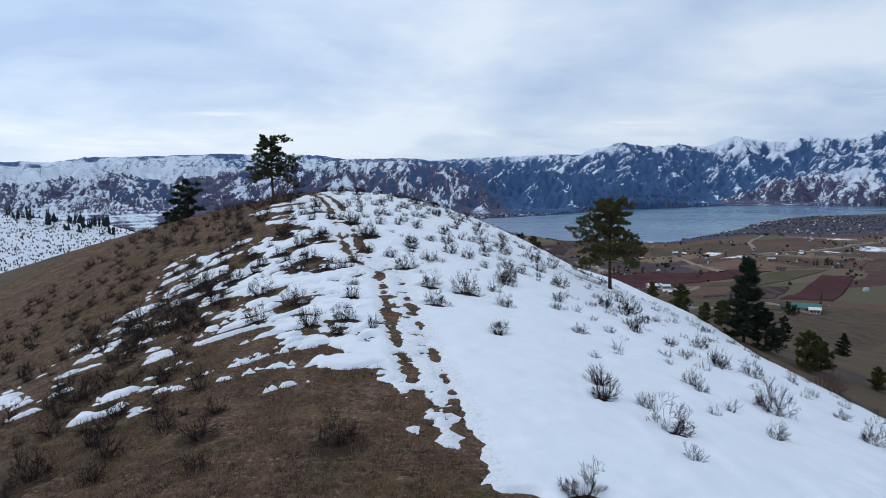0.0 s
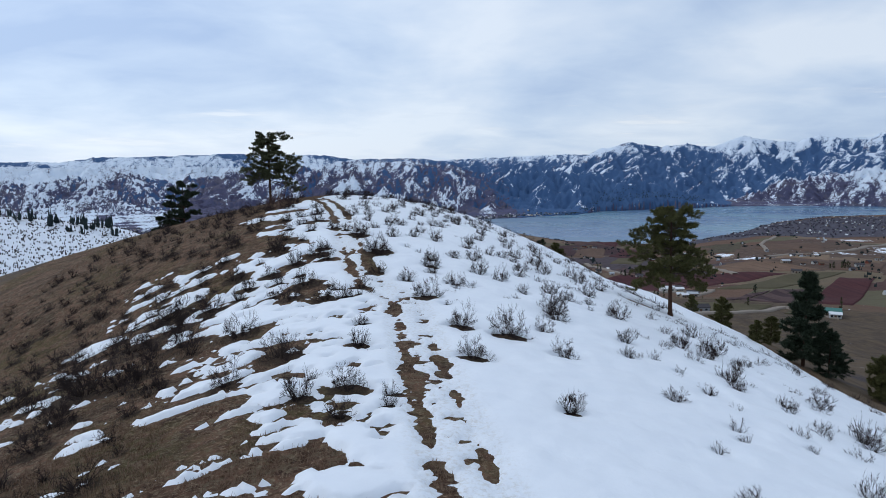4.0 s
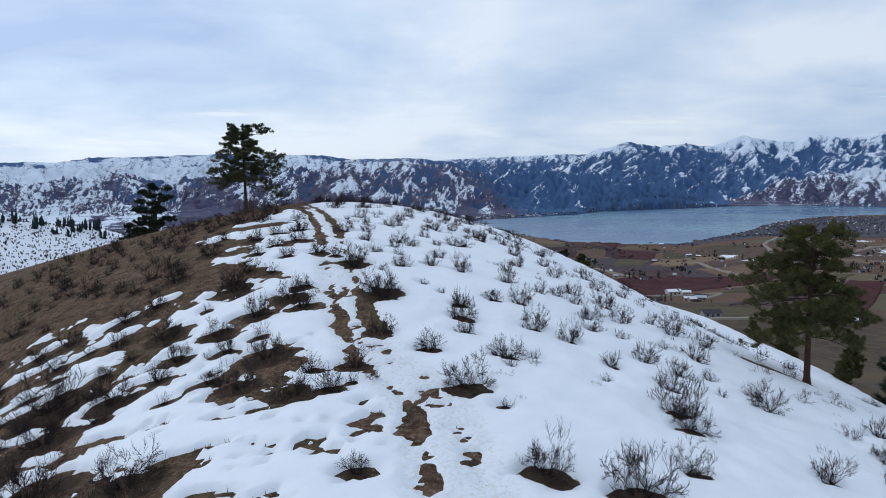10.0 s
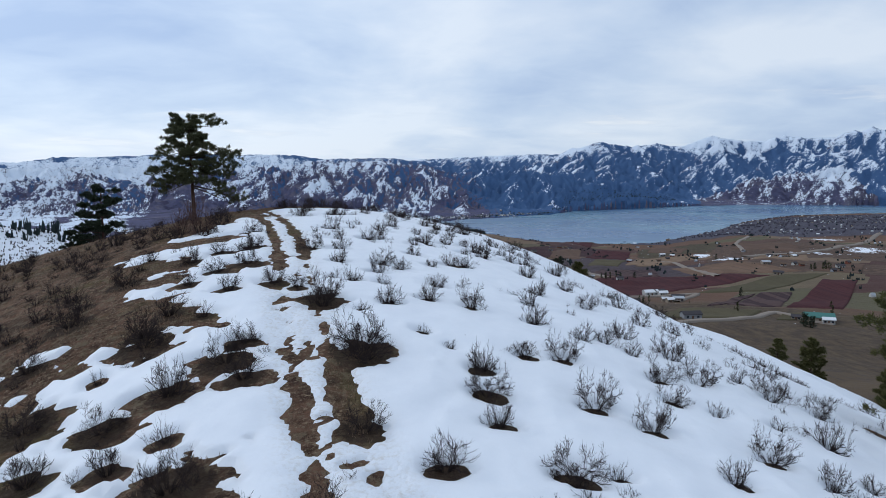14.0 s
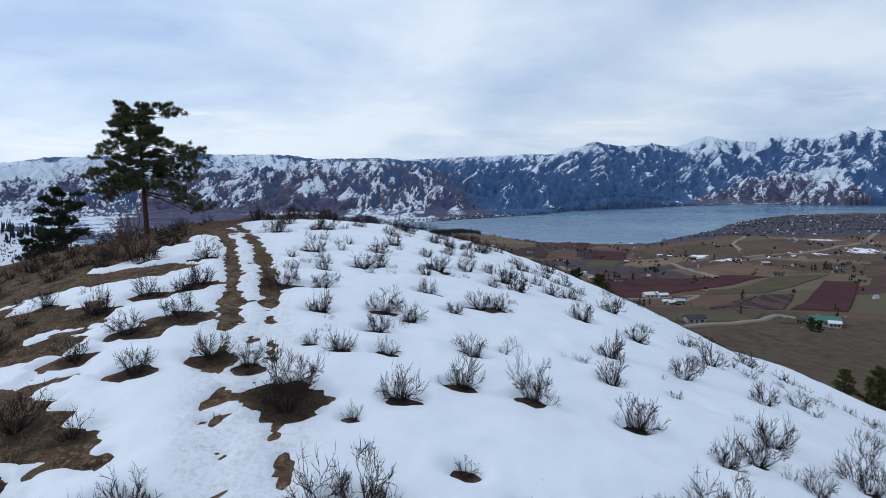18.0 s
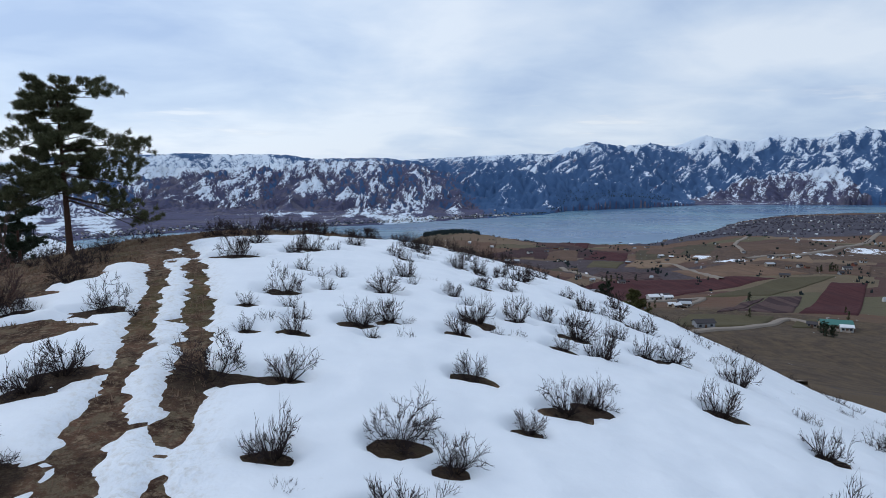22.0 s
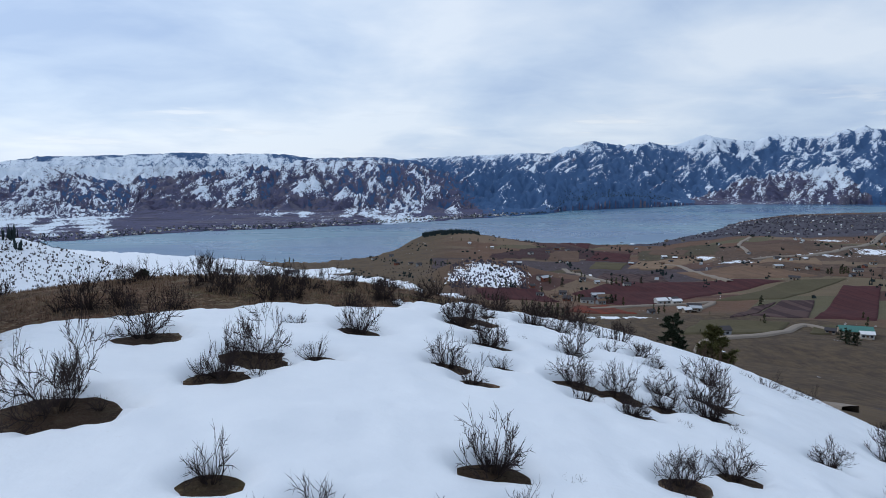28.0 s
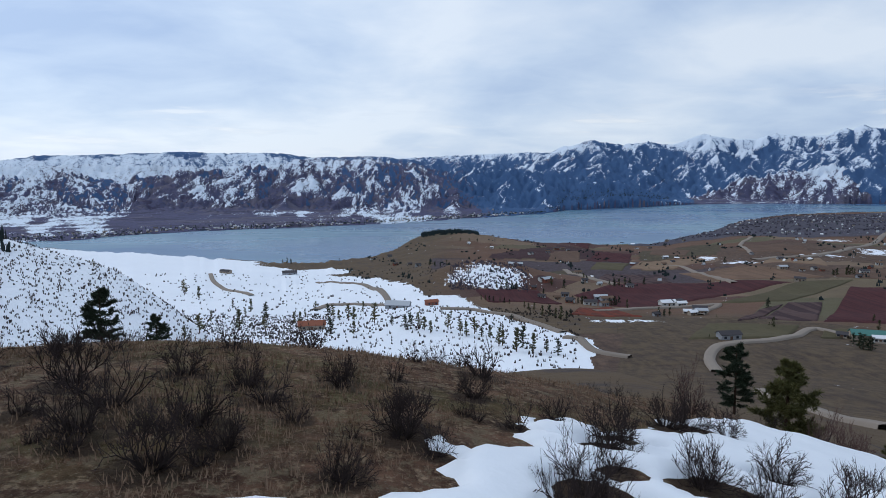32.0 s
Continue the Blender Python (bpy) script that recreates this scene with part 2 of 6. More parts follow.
def water_material():
    m, nt, b = shader("lake_water", 0.16, 0.5)
    n = Net(nt)
    shal = n.step(n.noise(0.0022, 3), 0.40, 0.62)
    n.put(b.inputs["Base Color"], n.mix(shal, (0.06, 0.135, 0.25), (0.095, 0.20, 0.28)))
    b.inputs["IOR"].default_value = 1.333
    n.bump(b, n.noise(0.25, 5, 0.6, n.stretch((1, 0.5, 1))), 0.28, 0.6)
    n.put(b.inputs["Roughness"], n.math("ADD", n.math("MULTIPLY", n.noise(0.004, 4, 0.5, n.stretch((0.5, 2.0, 1), (0, 0, 0.2))), 0.3), 0.12))
    return m


SOIL, SNOW, LAND, WATER = soil_material(), snow_material(), land_material(), water_material()

# ---- landform ----
def lattice(ix, iy, seed):
    h = (ix * 374761393 + iy * 668265263 + seed * 974711) & 0xFFFFFFFF
    h = ((h ^ (h >> 13)) * 1274126177) & 0xFFFFFFFF
    return ((h ^ (h >> 16)) & 0xFFFF) / 65535.0


def vnoise(x, y, seed=0):
    """Smooth value noise, 0 to 1, on arrays."""
    fx, fy = np.floor(x), np.floor(y)
    ix, iy = fx.astype(np.int64), fy.astype(np.int64)
    u, v = x - fx, y - fy
    u, v = u * u * u * (u * (u * 6 - 15) + 10), v * v * v * (v * (v * 6 - 15) + 10)
    a, b = lattice(ix, iy, seed), lattice(ix + 1, iy, seed)
    c, d = lattice(ix, iy + 1, seed), lattice(ix + 1, iy + 1, seed)
    return a + (b - a) * u + (c - a) * v + (a - b - c + d) * u * v


def fbm(x, y, octaves=4, seed=0, gain=0.5):
    s, amp, tot = 0.0, 1.0, 0.0
    for k in range(octaves):
        s, tot = s + amp * vnoise(x * 2**k + 17.3 * k, y * 2**k - 9.1 * k, seed + k), tot + amp
        amp *= gain
    return s / tot


def ridged(x, y, octaves=5, seed=0, gain=0.5):
    s, amp, tot = 0.0, 1.0, 0.0
    for k in range(octaves):
        s, tot = s + amp * (1 - np.abs(2 * vnoise(x * 2**k + 5.7 * k, y * 2**k + 3.3 * k, seed + k) - 1)), tot + amp
        amp *= gain
    return s / tot


def smooth(lo, hi, v):
    t = np.clip((v - lo) / (hi - lo), 0, 1)
    return t * t * (3 - 2 * t)


def curve(kx, kv, q):
    """A soft curve through knots, straight beyond them."""
    kx, kv = np.array(kx, float), np.array(kv, float)
    n = len(kx)
    m = np.array([(kv[min(i + 1, n - 1)] - kv[max(i - 1, 0)]) / (kx[min(i + 1, n - 1)] - kx[max(i - 1, 0)]) for i in range(n)])
    i = np.clip(np.searchsorted(kx, q) - 1, 0, n - 2)
    h = kx[i + 1] - kx[i]
    t = (q - kx[i]) / h
    out = (2 * t**3 - 3 * t**2 + 1) * kv[i] + (t**3 - 2 * t**2 + t) * h * m[i] + (3 * t**2 - 2 * t**3) * kv[i + 1] + (t**3 - t**2) * h * m[i + 1]
    out = np.where(q < kx[0], kv[0] + m[0] * (q - kx[0]), out)
    return np.where(q > kx[-1], kv[-1] + m[-1] * (q - kx[-1]), out)


LAKE = -160.0
EYE = (-9.3, 89.6, 7.0)          # the viewpoint over the ridge's end, from which bearings below are taken


def ridge_height(x, y):
    """The near ridge: a crest line, its height, and slopes that straighten out to either side."""
    yy = np.clip(y, -20, 112)
    zc = curve([0, 20, 40, 55, 65, 80, 95, 106], [-1.6, -1.73, -1.47, -0.49, 1.18, 2.53, 3.15, 2.93], yy)
    zc = zc - 0.20 * np.maximum(y - 108, 0) - (0.085 * np.maximum(y - 100, 0) + 0.06 * np.maximum(y - 106, 0)) * smooth(14, -4, x) - 0.12 * np.maximum(-20 - y, 0)
    s = x - curve([0, 50, 75, 106], [-1.1, -6.4, -14.5, -16.9], yy)
    right = curve([0, 50, 75, 106], [0.295, 0.336, 0.337, 0.323], yy)
    left = curve([0, 50, 75, 106], [0.227, 0.40, 0.389, 0.238], yy)
    steep = np.clip(s - np.interp(yy, [55, 85, 102], [20.0, 14.0, 11.0]), 0, 26)
    zc = zc - 0.006 * steep * steep - 0.2 * np.maximum(s - 46, 0)
    return zc - np.where(s > 0, right * (np.sqrt(s * s + 14.2**2) - 14.2), left * (np.sqrt(s * s + 10.0**2) - 10.0))


NEAR_AZ = [-60, -34.8, -28, -24.2, -20.1, -13.5, -8.7, -4.3, -1.3, 0.7, 3.7, 7.7, 13.6, 20.6, 23.3, 25.5, 27.5, 31.1, 34.8, 41.4, 60]
NEAR_D = [1900, 1775, 1586, 1464, 1357, 1212, 1165, 1215, 1300, 1490, 1573, 1491, 1464, 1496, 1670, 1880, 2231, 2664, 2866, 3177, 3400]
FAR_AZ = [-60, -34.8, -28, -20, -11, -1.3, 6.2, 11.6, 13.5, 20.5, 24.5, 31, 37.1, 42.9, 60]
FAR_D = [1950, 1829, 1734, 1842, 1858, 1971, 2188, 2396, 2601, 2947, 3200, 3414, 3620, 3700, 3800]


# ridge lines beyond the lake, as seen from EYE: bearing and elevation in degrees
RANGE_ONE = [
    [(-11.0, 0.64), (-8.1, 0.98), (-5.0, 1.04), (-2.7, 1.04), (0.6, 0.79), (3.1, 0.05), (7.5, -0.00), (9.4, 0.09), (13.3, -0.35), (16.2, -0.68), (18.5, -1.16), (20.8, -1.80), (23.0, -2.71)],
    [(-2.7, 1.04), (-3.6, -0.08), (-5.1, -0.96), (-6.0, -1.44)],
    [(-1.4, 0.89), (-1.9, -0.09), (-3.6, -0.86)],
    [(0.6, 0.69), (0.3, -0.33), (-1.4, -1.16)],
    [(0.6, 0.69), (2.3, -0.58), (3.6, -1.57), (6.0, -2.80), (6.6, -3.64)],
    [(-1.9, -1.16), (-3.6, -1.79), (-4.4, -2.62), (-5.0, -3.75)],
    [(-1.9, -1.16), (-0.7, -2.30), (-1.2, -3.63)],
    [(-0.7, -2.30), (1.6, -2.65), (2.3, -3.65)],
    [(-8.1, 0.94), (-8.9, 0.02), (-10.6, -0.93)],
    [(-6.2, 1.03), (-7.0, -0.08), (-6.8, -0.95)],
    [(-9.6, -0.26), (-8.0, -0.94), (-6.3, -1.39)],
    [(4.5, 0.00), (5.1, -1.18), (6.0, -2.56)],
    [(7.5, -0.00), (8.7, -1.32), (8.0, -2.65), (7.5, -3.64)],
    [(9.4, 0.09), (10.7, -1.18), (11.5, -2.44), (12.0, -3.42)],
    [(13.3, -0.35), (14.4, -1.55), (15.4, -2.61)],
    [(16.2, -0.68), (17.6, -1.78), (18.1, -2.59)],
]
HILLS_LEFT = [
    [(-31.3, -0.35), (-29.6, -0.49), (-27.8, 0.01), (-26.3, -0.21), (-24.7, -0.87), (-23.2, -1.64), (-22.2, -2.19)],
    [(-27.8, 0.01), (-27.1, -0.80), (-26.0, -1.55)],
    [(-29.6, -0.49), (-30.0, -1.27)],
    [(-26.3, -0.21), (-25.2, -1.17), (-24.1, -1.71)],
    [(-19.9, -0.28), (-16.9, 0.31), (-15.6, 0.13), (-13.3, 0.59), (-11.0, 0.55)],
    [(-16.9, 0.31), (-18.0, -0.61), (-19.2, -1.65)],
    [(-15.6, 0.13), (-14.5, -0.77), (-13.1, -1.48)],
    [(-22.4, -0.18), (-23.0, -0.71), (-23.8, -1.01)],
    [(-20.7, -0.32), (-21.4, -0.85), (-21.8, -1.48)],
    [(-13.3, 0.59), (-12.4, -0.30), (-11.0, -1.12)],
]
RANGE_TWO = [
    [(15.8, 2.40), (17.5, 1.07), (19.4, 0.07), (21.4, -0.96), (23.2, -1.50)],
    [(20.0, 2.26), (22.0, 1.45), (24.2, 0.47), (25.9, -0.75)],
    [(24.5, 2.77), (25.5, 1.59), (26.7, 0.33)],
    [(29.4, 2.57), (28.1, 1.55), (26.7, 0.41)],
    [(30.6, 2.63), (32.3, 1.66), (33.3, 0.63)],
    [(34.3, 2.94), (32.9, 1.48), (32.2, 0.30)],
    [(35.5, 3.14), (35.0, 1.93), (34.4, 0.71)],
    [(13.7, 1.90), (14.2, 0.61), (15.7, -0.11)],
    [(17.9, 1.68), (16.6, 0.36), (17.6, -0.49)],
    [(22.0, 1.45), (21.2, 0.35), (22.1, -0.67)],
    [(28.1, 1.55), (29.5, 0.53), (30.7, 0.22)],
]
HUMPS = [
    [(24.0, -2.23), (25.6, -1.53), (27.6, -0.61), (29.6, -0.30), (31.1, -0.08), (32.3, -0.81), (33.2, -1.82)],
    [(27.6, -0.61), (28.8, -1.45), (29.3, -2.24)],
    [(31.1, -0.08), (30.6, -1.21), (31.2, -2.07)],
    [(31.9, 0.05), (33.7, 0.34), (36.8, 0.16)],
    [(33.9, -2.03), (35.6, -1.20), (36.9, -0.78)],
]
SKY_1 = ([-34.4, -31.2, -27.6, -25.8, -22.3, -19.4, -16.8, -13.2, -10.9, -8.0, -6.1, -3.7, -1.7, 0.7, 3.2, 6.1, 8.6, 11.5, 14.4, 17.2, 20.0, 21.9],
         [-0.44, -0.45, -0.20, -0.5, -1.9, -0.6, -0.1, 0.3, 0.3, 0.8, 0.85, 0.95, 0.85, 0.55, 0.05, -0.05, -0.05, -0.3, -0.81, -1.3, -1.9, -2.6])
SKY_2 = ([-1.3, 3.7, 8.6, 11.0, 13.4, 16.0, 18.1, 20.3, 22.5, 24.6, 26.7, 28.4, 29.7, 31.5, 33.0, 35.4, 36.7, 41.0],
         [-0.11, 0.27, 0.26, 1.23, 1.69, 2.43, 2.12, 2.33, 2.02, 2.84, 2.44, 2.36, 2.85, 2.55, 2.59, 3.17, 3.0, 2.72])
SKY_3 = ([-34.4, -31.1, -29.0, -25.7, -21.8, -18.9, -15.4, -13.1, -10.8, -8.0, -3.7, 0.7, 3.7, 6.6, 10.5, 18.1],
         [0.55, 0.6, 0.95, 1.01, 1.18, 1.33, 1.22, 1.28, 1.24, 0.86, 0.62, 0.91, 1.06, 1.15, 1.32, 1.04])
SKY_4 = ([-34.4, -29.0, -26.5, -24.0, -21.0, -18.0, -15.0, -12.0, -9.0], [0.1, 0.25, 0.42, 0.35, 0.30, 0.20, 0.35, 0.5, 0.3])


def ramp_to(az, d, dist, table, base, back, power):
    """The bare bulk of a range: from its foot up to a crest whose height is given as a skyline, and down behind."""
    top = EYE[2] + dist * np.tan(np.radians(np.interp(az, table[0], table[1])))
    u = np.clip((d - base) / np.maximum(dist - base, 50), 0, 1)
    rise = LAKE + (top - LAKE) * u**power + 4 * np.minimum(1, u * 30)
    rise = np.where(d > dist, top - (d - dist) * back, rise)
    return np.where(d < base, -400.0, rise)


def ridge_lines(x, y, lines, dist, foot_floor, side, seed):
    """Spurs that stand out from the bulk: each falls off on both sides of its line."""
    z = np.full(x.shape, -400.0)
    warp_x = 110 * (fbm(x / 260, y / 260, 3, seed) - 0.5)
    warp_y = 110 * (fbm(x / 260 + 40, y / 260, 3, seed + 4) - 0.5)
    x, y = x - EYE[0] + warp_x, y - EYE[1] + warp_y
    for line in lines:
        knots = []
        for a, e in line:
            shore = max(float(np.interp(a, FAR_AZ, FAR_D)), foot_floor)
            foot = math.degrees(math.atan2(LAKE - EYE[2], shore))
            f = min(1.0, max(0.02, (e - foot) / (float(np.interp(a, dist[1], dist[2])) - foot)))
            r = shore + max(dist[0] - shore, 420) * f**0.8
            knots.append((r * math.sin(radians(a)), r * math.cos(radians(a)), EYE[2] + r * math.tan(radians(e))))
        for (x0, y0, z0), (x1, y1, z1) in zip(knots, knots[1:]):
            dx, dy = x1 - x0, y1 - y0
            t = np.clip(((x - x0) * dx + (y - y0) * dy) / (dx * dx + dy * dy + 1e-6), 0, 1)
            gap = np.hypot(x - x0 - t * dx, y - y0 - t * dy)
            z = np.maximum(z, z0 + (z1 - z0) * t - side * (np.sqrt(gap * gap + 144) - 12))
    return z


def beyond_lake(x, y, az, d, far):
    """The ranges on the other shore."""
    lift = 0.12 * (fbm(az * 1.7, az * 0 + 3, 4, 11) - 0.5)
    sky_1 = (SKY_1[0], [e - 0.25 for e in SKY_1[1]])
    z = np.where(az > 23.5, -400, ramp_to(az, d, np.full_like(d, 3000.0), sky_1, far, 0.5, np.interp(az, [-24, -14, -6, 2, 6], [2.2, 2.6, 4.2, 4.2, 3.4])))
    z = np.maximum(z, ridge_lines(x, y, RANGE_ONE, (3000.0, *SKY_1), 0, 0.33, 5))
    z = np.maximum(z, ridge_lines(x, y, HILLS_LEFT, (3100.0, *SKY_1), 0, 0.28, 6))
    z = np.maximum(z, np.where(az > -6, -400, ramp_to(az, d, np.full_like(d, 3750.0), SKY_4, np.full_like(d, 3050.0), 0.4, 1.1)))
    sky_2 = (SKY_2[0], [e - 0.10 for e in SKY_2[1]])
    z = np.maximum(z, np.where(az < -1.3, -400, ramp_to(az, d, np.full_like(d, 4450.0), sky_2, np.maximum(far, 2850), 0.4, 4.0)))
    z = np.maximum(z, ridge_lines(x, y, RANGE_TWO, (4450.0, *SKY_2), 2850, 0.36, 7))
    z = np.maximum(z, ridge_lines(x, y, HUMPS, (3900.0, [20, 40], [0.2, 0.2]), 0, 0.34, 8))
    z = np.maximum(z, ramp_to(az, d, np.full_like(d, 4720.0), SKY_3, np.full_like(d, 3800.0), 0.3, 1.0))
    return z + lift


def land_height(x, y):
    """Slopes below the ridge, the bench, the valley, the lake bed and the ranges beyond."""
    dx, dy = x - EYE[0], y - EYE[1]
    d = np.hypot(dx, dy)
    az = np.degrees(np.arctan2(dx, dy))
    near, far = np.interp(az, NEAR_AZ, NEAR_D), np.interp(az, FAR_AZ, FAR_D)
    near = near + (fbm(az * 1.3, az * 0, 4, 31) - 0.5) * 60
    far = far + (fbm(az * 1.1, az * 0 + 8, 4, 37) - 0.5) * 50
    q = np.where(d < 300, d, 300 + (d - 300) * 865 / np.maximum(near - 300, 100))
    z = curve([0, 60, 120, 200, 300, 450, 700, 1000, 1100, 1165, 1300], [4, -11, -34, -61, -82, -98, -122, -146, -153, LAKE - 0.3, LAKE - 12], q)
    z = z + (fbm(x / 150, y / 150, 4, 3) - 0.5) * 16 * smooth(60, 260, d) * smooth(1165, 900, q)
    # the snowy spur over the gully
    rx = np.interp(az, [-60, -45, -31, -24, -19, -14], [420, 430, 470, 440, 400, 360])
    rz = np.interp(az, [-60, -45, -31, -24, -19, -14, -8], [-8, -16, -35, -55, -80, -100, -125])
    z = np.maximum(z, np.where(az < -6, rz - np.where(d < rx, (rx - d) * 0.30, (d - rx) * 0.30), -400))
    # headland by the lake and the little snow knoll
    def knoll(a, dist, r, h):
        px, py = EYE[0] + dist * math.sin(radians(a)), EYE[1] + dist * math.cos(radians(a))
        return h * np.exp(-((x - px) ** 2 + (y - py) ** 2) / r**2)
    z = z + knoll(3.2, 1400, 120, 16) + knoll(6.5, 1330, 110, 8) + knoll(6, 640, 55, 14) + knoll(9.5, 660, 60, 8)
    peak = np.where(d > near, np.minimum(z, LAKE - 3), z)
    m = (d > far) & (np.abs(az) < 75)
    if m.any():
        peak[m] = np.maximum(peak[m], beyond_lake(x[m], y[m], az[m], d[m], far[m]))
    return peak, az, d, q


def gullies(x, y, gx, gy, size, seed):
    """Ravines that run down the slope (gx, gy), -1 to 1: waves across the slope, broken from cell to cell."""
    steep = np.hypot(gx, gy) + 1e-6
    px, py = -gy / steep, gx / steep
    u, v = x / size, y / size
    iu, iv = np.floor(u).astype(np.int64), np.floor(v).astype(np.int64)
    total, weight = 0.0, 1e-6
    for i in (-1, 0, 1):
        for j in (-1, 0, 1):
            cx, cy = iu + i + lattice(iu + i, iv + j, seed), iv + j + lattice(iu + i, iv + j, seed + 1)
            du, dv = u - cx, v - cy
            w = np.maximum(0, np.exp(-2.2 * (du * du + dv * dv)) - 0.01)
            total, weight = total + w * np.cos(6.283 * (du * px + dv * py)), weight + w
    return total / weight


def carve(x, y, z, r, az, mask):
    """Ravines cut into the ranges, from broad ones to small, on the lattice of bearings and distances."""
    a = np.radians(az)
    sin, cos, R = np.sin(a)[None], np.cos(a)[None], np.maximum(r, 1.0)[:, None]
    cut = np.zeros_like(z)
    for size, deep, seed in ((210, 16, 1), (105, 15, 2), (54, 10, 3), (30, 4.5, 4)):
        zr, za = np.gradient(z, r, axis=0), np.gradient(z, a, axis=1) / R
        gx, gy = zr * sin + za * cos, zr * cos - za * sin
        g = gullies(x, y, gx, gy, size, seed)
        step = deep * mask * np.clip(np.hypot(gx, gy) / 0.28, 0, 1.2) * (g - 0.5)
        z, cut = z + step, cut + step / 16
    return z, cut


def ground_height(x, y):
    """The whole land: the near ridge, melting into the slopes round it."""
    off = np.maximum(np.maximum(-30 - x, x - 24), np.maximum(5 - y, y - 112))
    w = smooth(0, 90, off)
    z, az, d, q = land_height(x, y)
    shoulder = 4.5 * np.exp(-((x + 58) ** 2 + (y - 148) ** 2) / 14**2) + 2.5 * np.exp(-((x + 35) ** 2 + (y - 151) ** 2) / 9**2)
    return ridge_height(x, y) * (1 - w) + z * w + shoulder, az, d, q


def sheet(name, xs, ys, zs, rows, cols, layers=()):
    """A mesh of quads over a rows x cols lattice of points."""
    me = bpy.data.meshes.new(name)
    me.vertices.add(rows * cols)
    me.vertices.foreach_set("co", np.stack([xs, ys, zs], -1).astype(np.float32).ravel())
    i = (np.arange(rows - 1)[:, None] * cols + np.arange(cols - 1)[None]).ravel()
    quads = np.stack([i, i + 1, i + cols + 1, i + cols], 1).ravel()
    n = len(i)
    me.loops.add(n * 4)
    me.loops.foreach_set("vertex_index", quads.astype(np.int32))
    me.polygons.add(n)
    me.polygons.foreach_set("loop_start", np.arange(0, n * 4, 4, dtype=np.int32))
    me.polygons.foreach_set("use_smooth", np.ones(n, bool))
    for key, values in layers:
        me.attributes.new(key, "FLOAT", "POINT").data.foreach_set("value", np.asarray(values, np.float32).ravel())
    me.update(calc_edges=True)
    return new(name, me)


BENCH_AZ = [-60, -28, -22, -19, -14, -10, -4.5, -2, 1.6, 2.8, 7.7, 11.7, 14.8, 16]
BENCH_D = [1600, 1520, 1440, 1350, 1163, 960, 849, 690, 535, 522, 469, 380, 325, 60]
SNOW_SPOTS = ((25.2, 1000, 0.9, 26), (33.8, 1330, 1.1, 40), (36.6, 1080, 1.6, 40), (19.0, 400, 3.4, 13), (28.0, 900, 2.6, 14), (33.5, 1010, 2.4, 14), (4.2, 1390, 0.6, 16), (25.4, 715, 0.7, 22))
# orchard, stubble and pasture plots of the valley: bearings, nearer and farther bounds, crop
# maroon, grey and the blue-grey include some painted distance haze
CROPS = {"maroon": (0.058, 0.029, 0.033), "brown": (0.125, 0.084, 0.062),
         "dun": (0.110, 0.082, 0.054), "olive": (0.092, 0.078, 0.048), "grey": (0.080, 0.064, 0.074), "slate_haze": (0.084, 0.084, 0.112)}
PLOTS = [(2, 20, 690, 690, 985, 985, "grey"), (16, 27, 680, 680, 830, 830, "grey"), (18, 45, 190, 200, 440, 470, "dun"), (11, 18.6, 200, 200, 345, 345, "brown"),
         (25.5, 43, 695, 700, 820, 770, "brown"), (7, 12.5, 1010, 1010, 1060, 1290, "maroon"),
         (13, 19.2, 1000, 1010, 1360, 1110, "maroon"), (26, 42, 850, 820, 1180, 1250, "brown"), (10, 15, 705, 705, 800, 830, "olive"), (3, 8, 860, 870, 960, 1000, "brown"), (20, 26, 1030, 1040, 1240, 1300, "olive"), (19, 46, 1400, 1420, 1560, 3400, "slate_haze")]


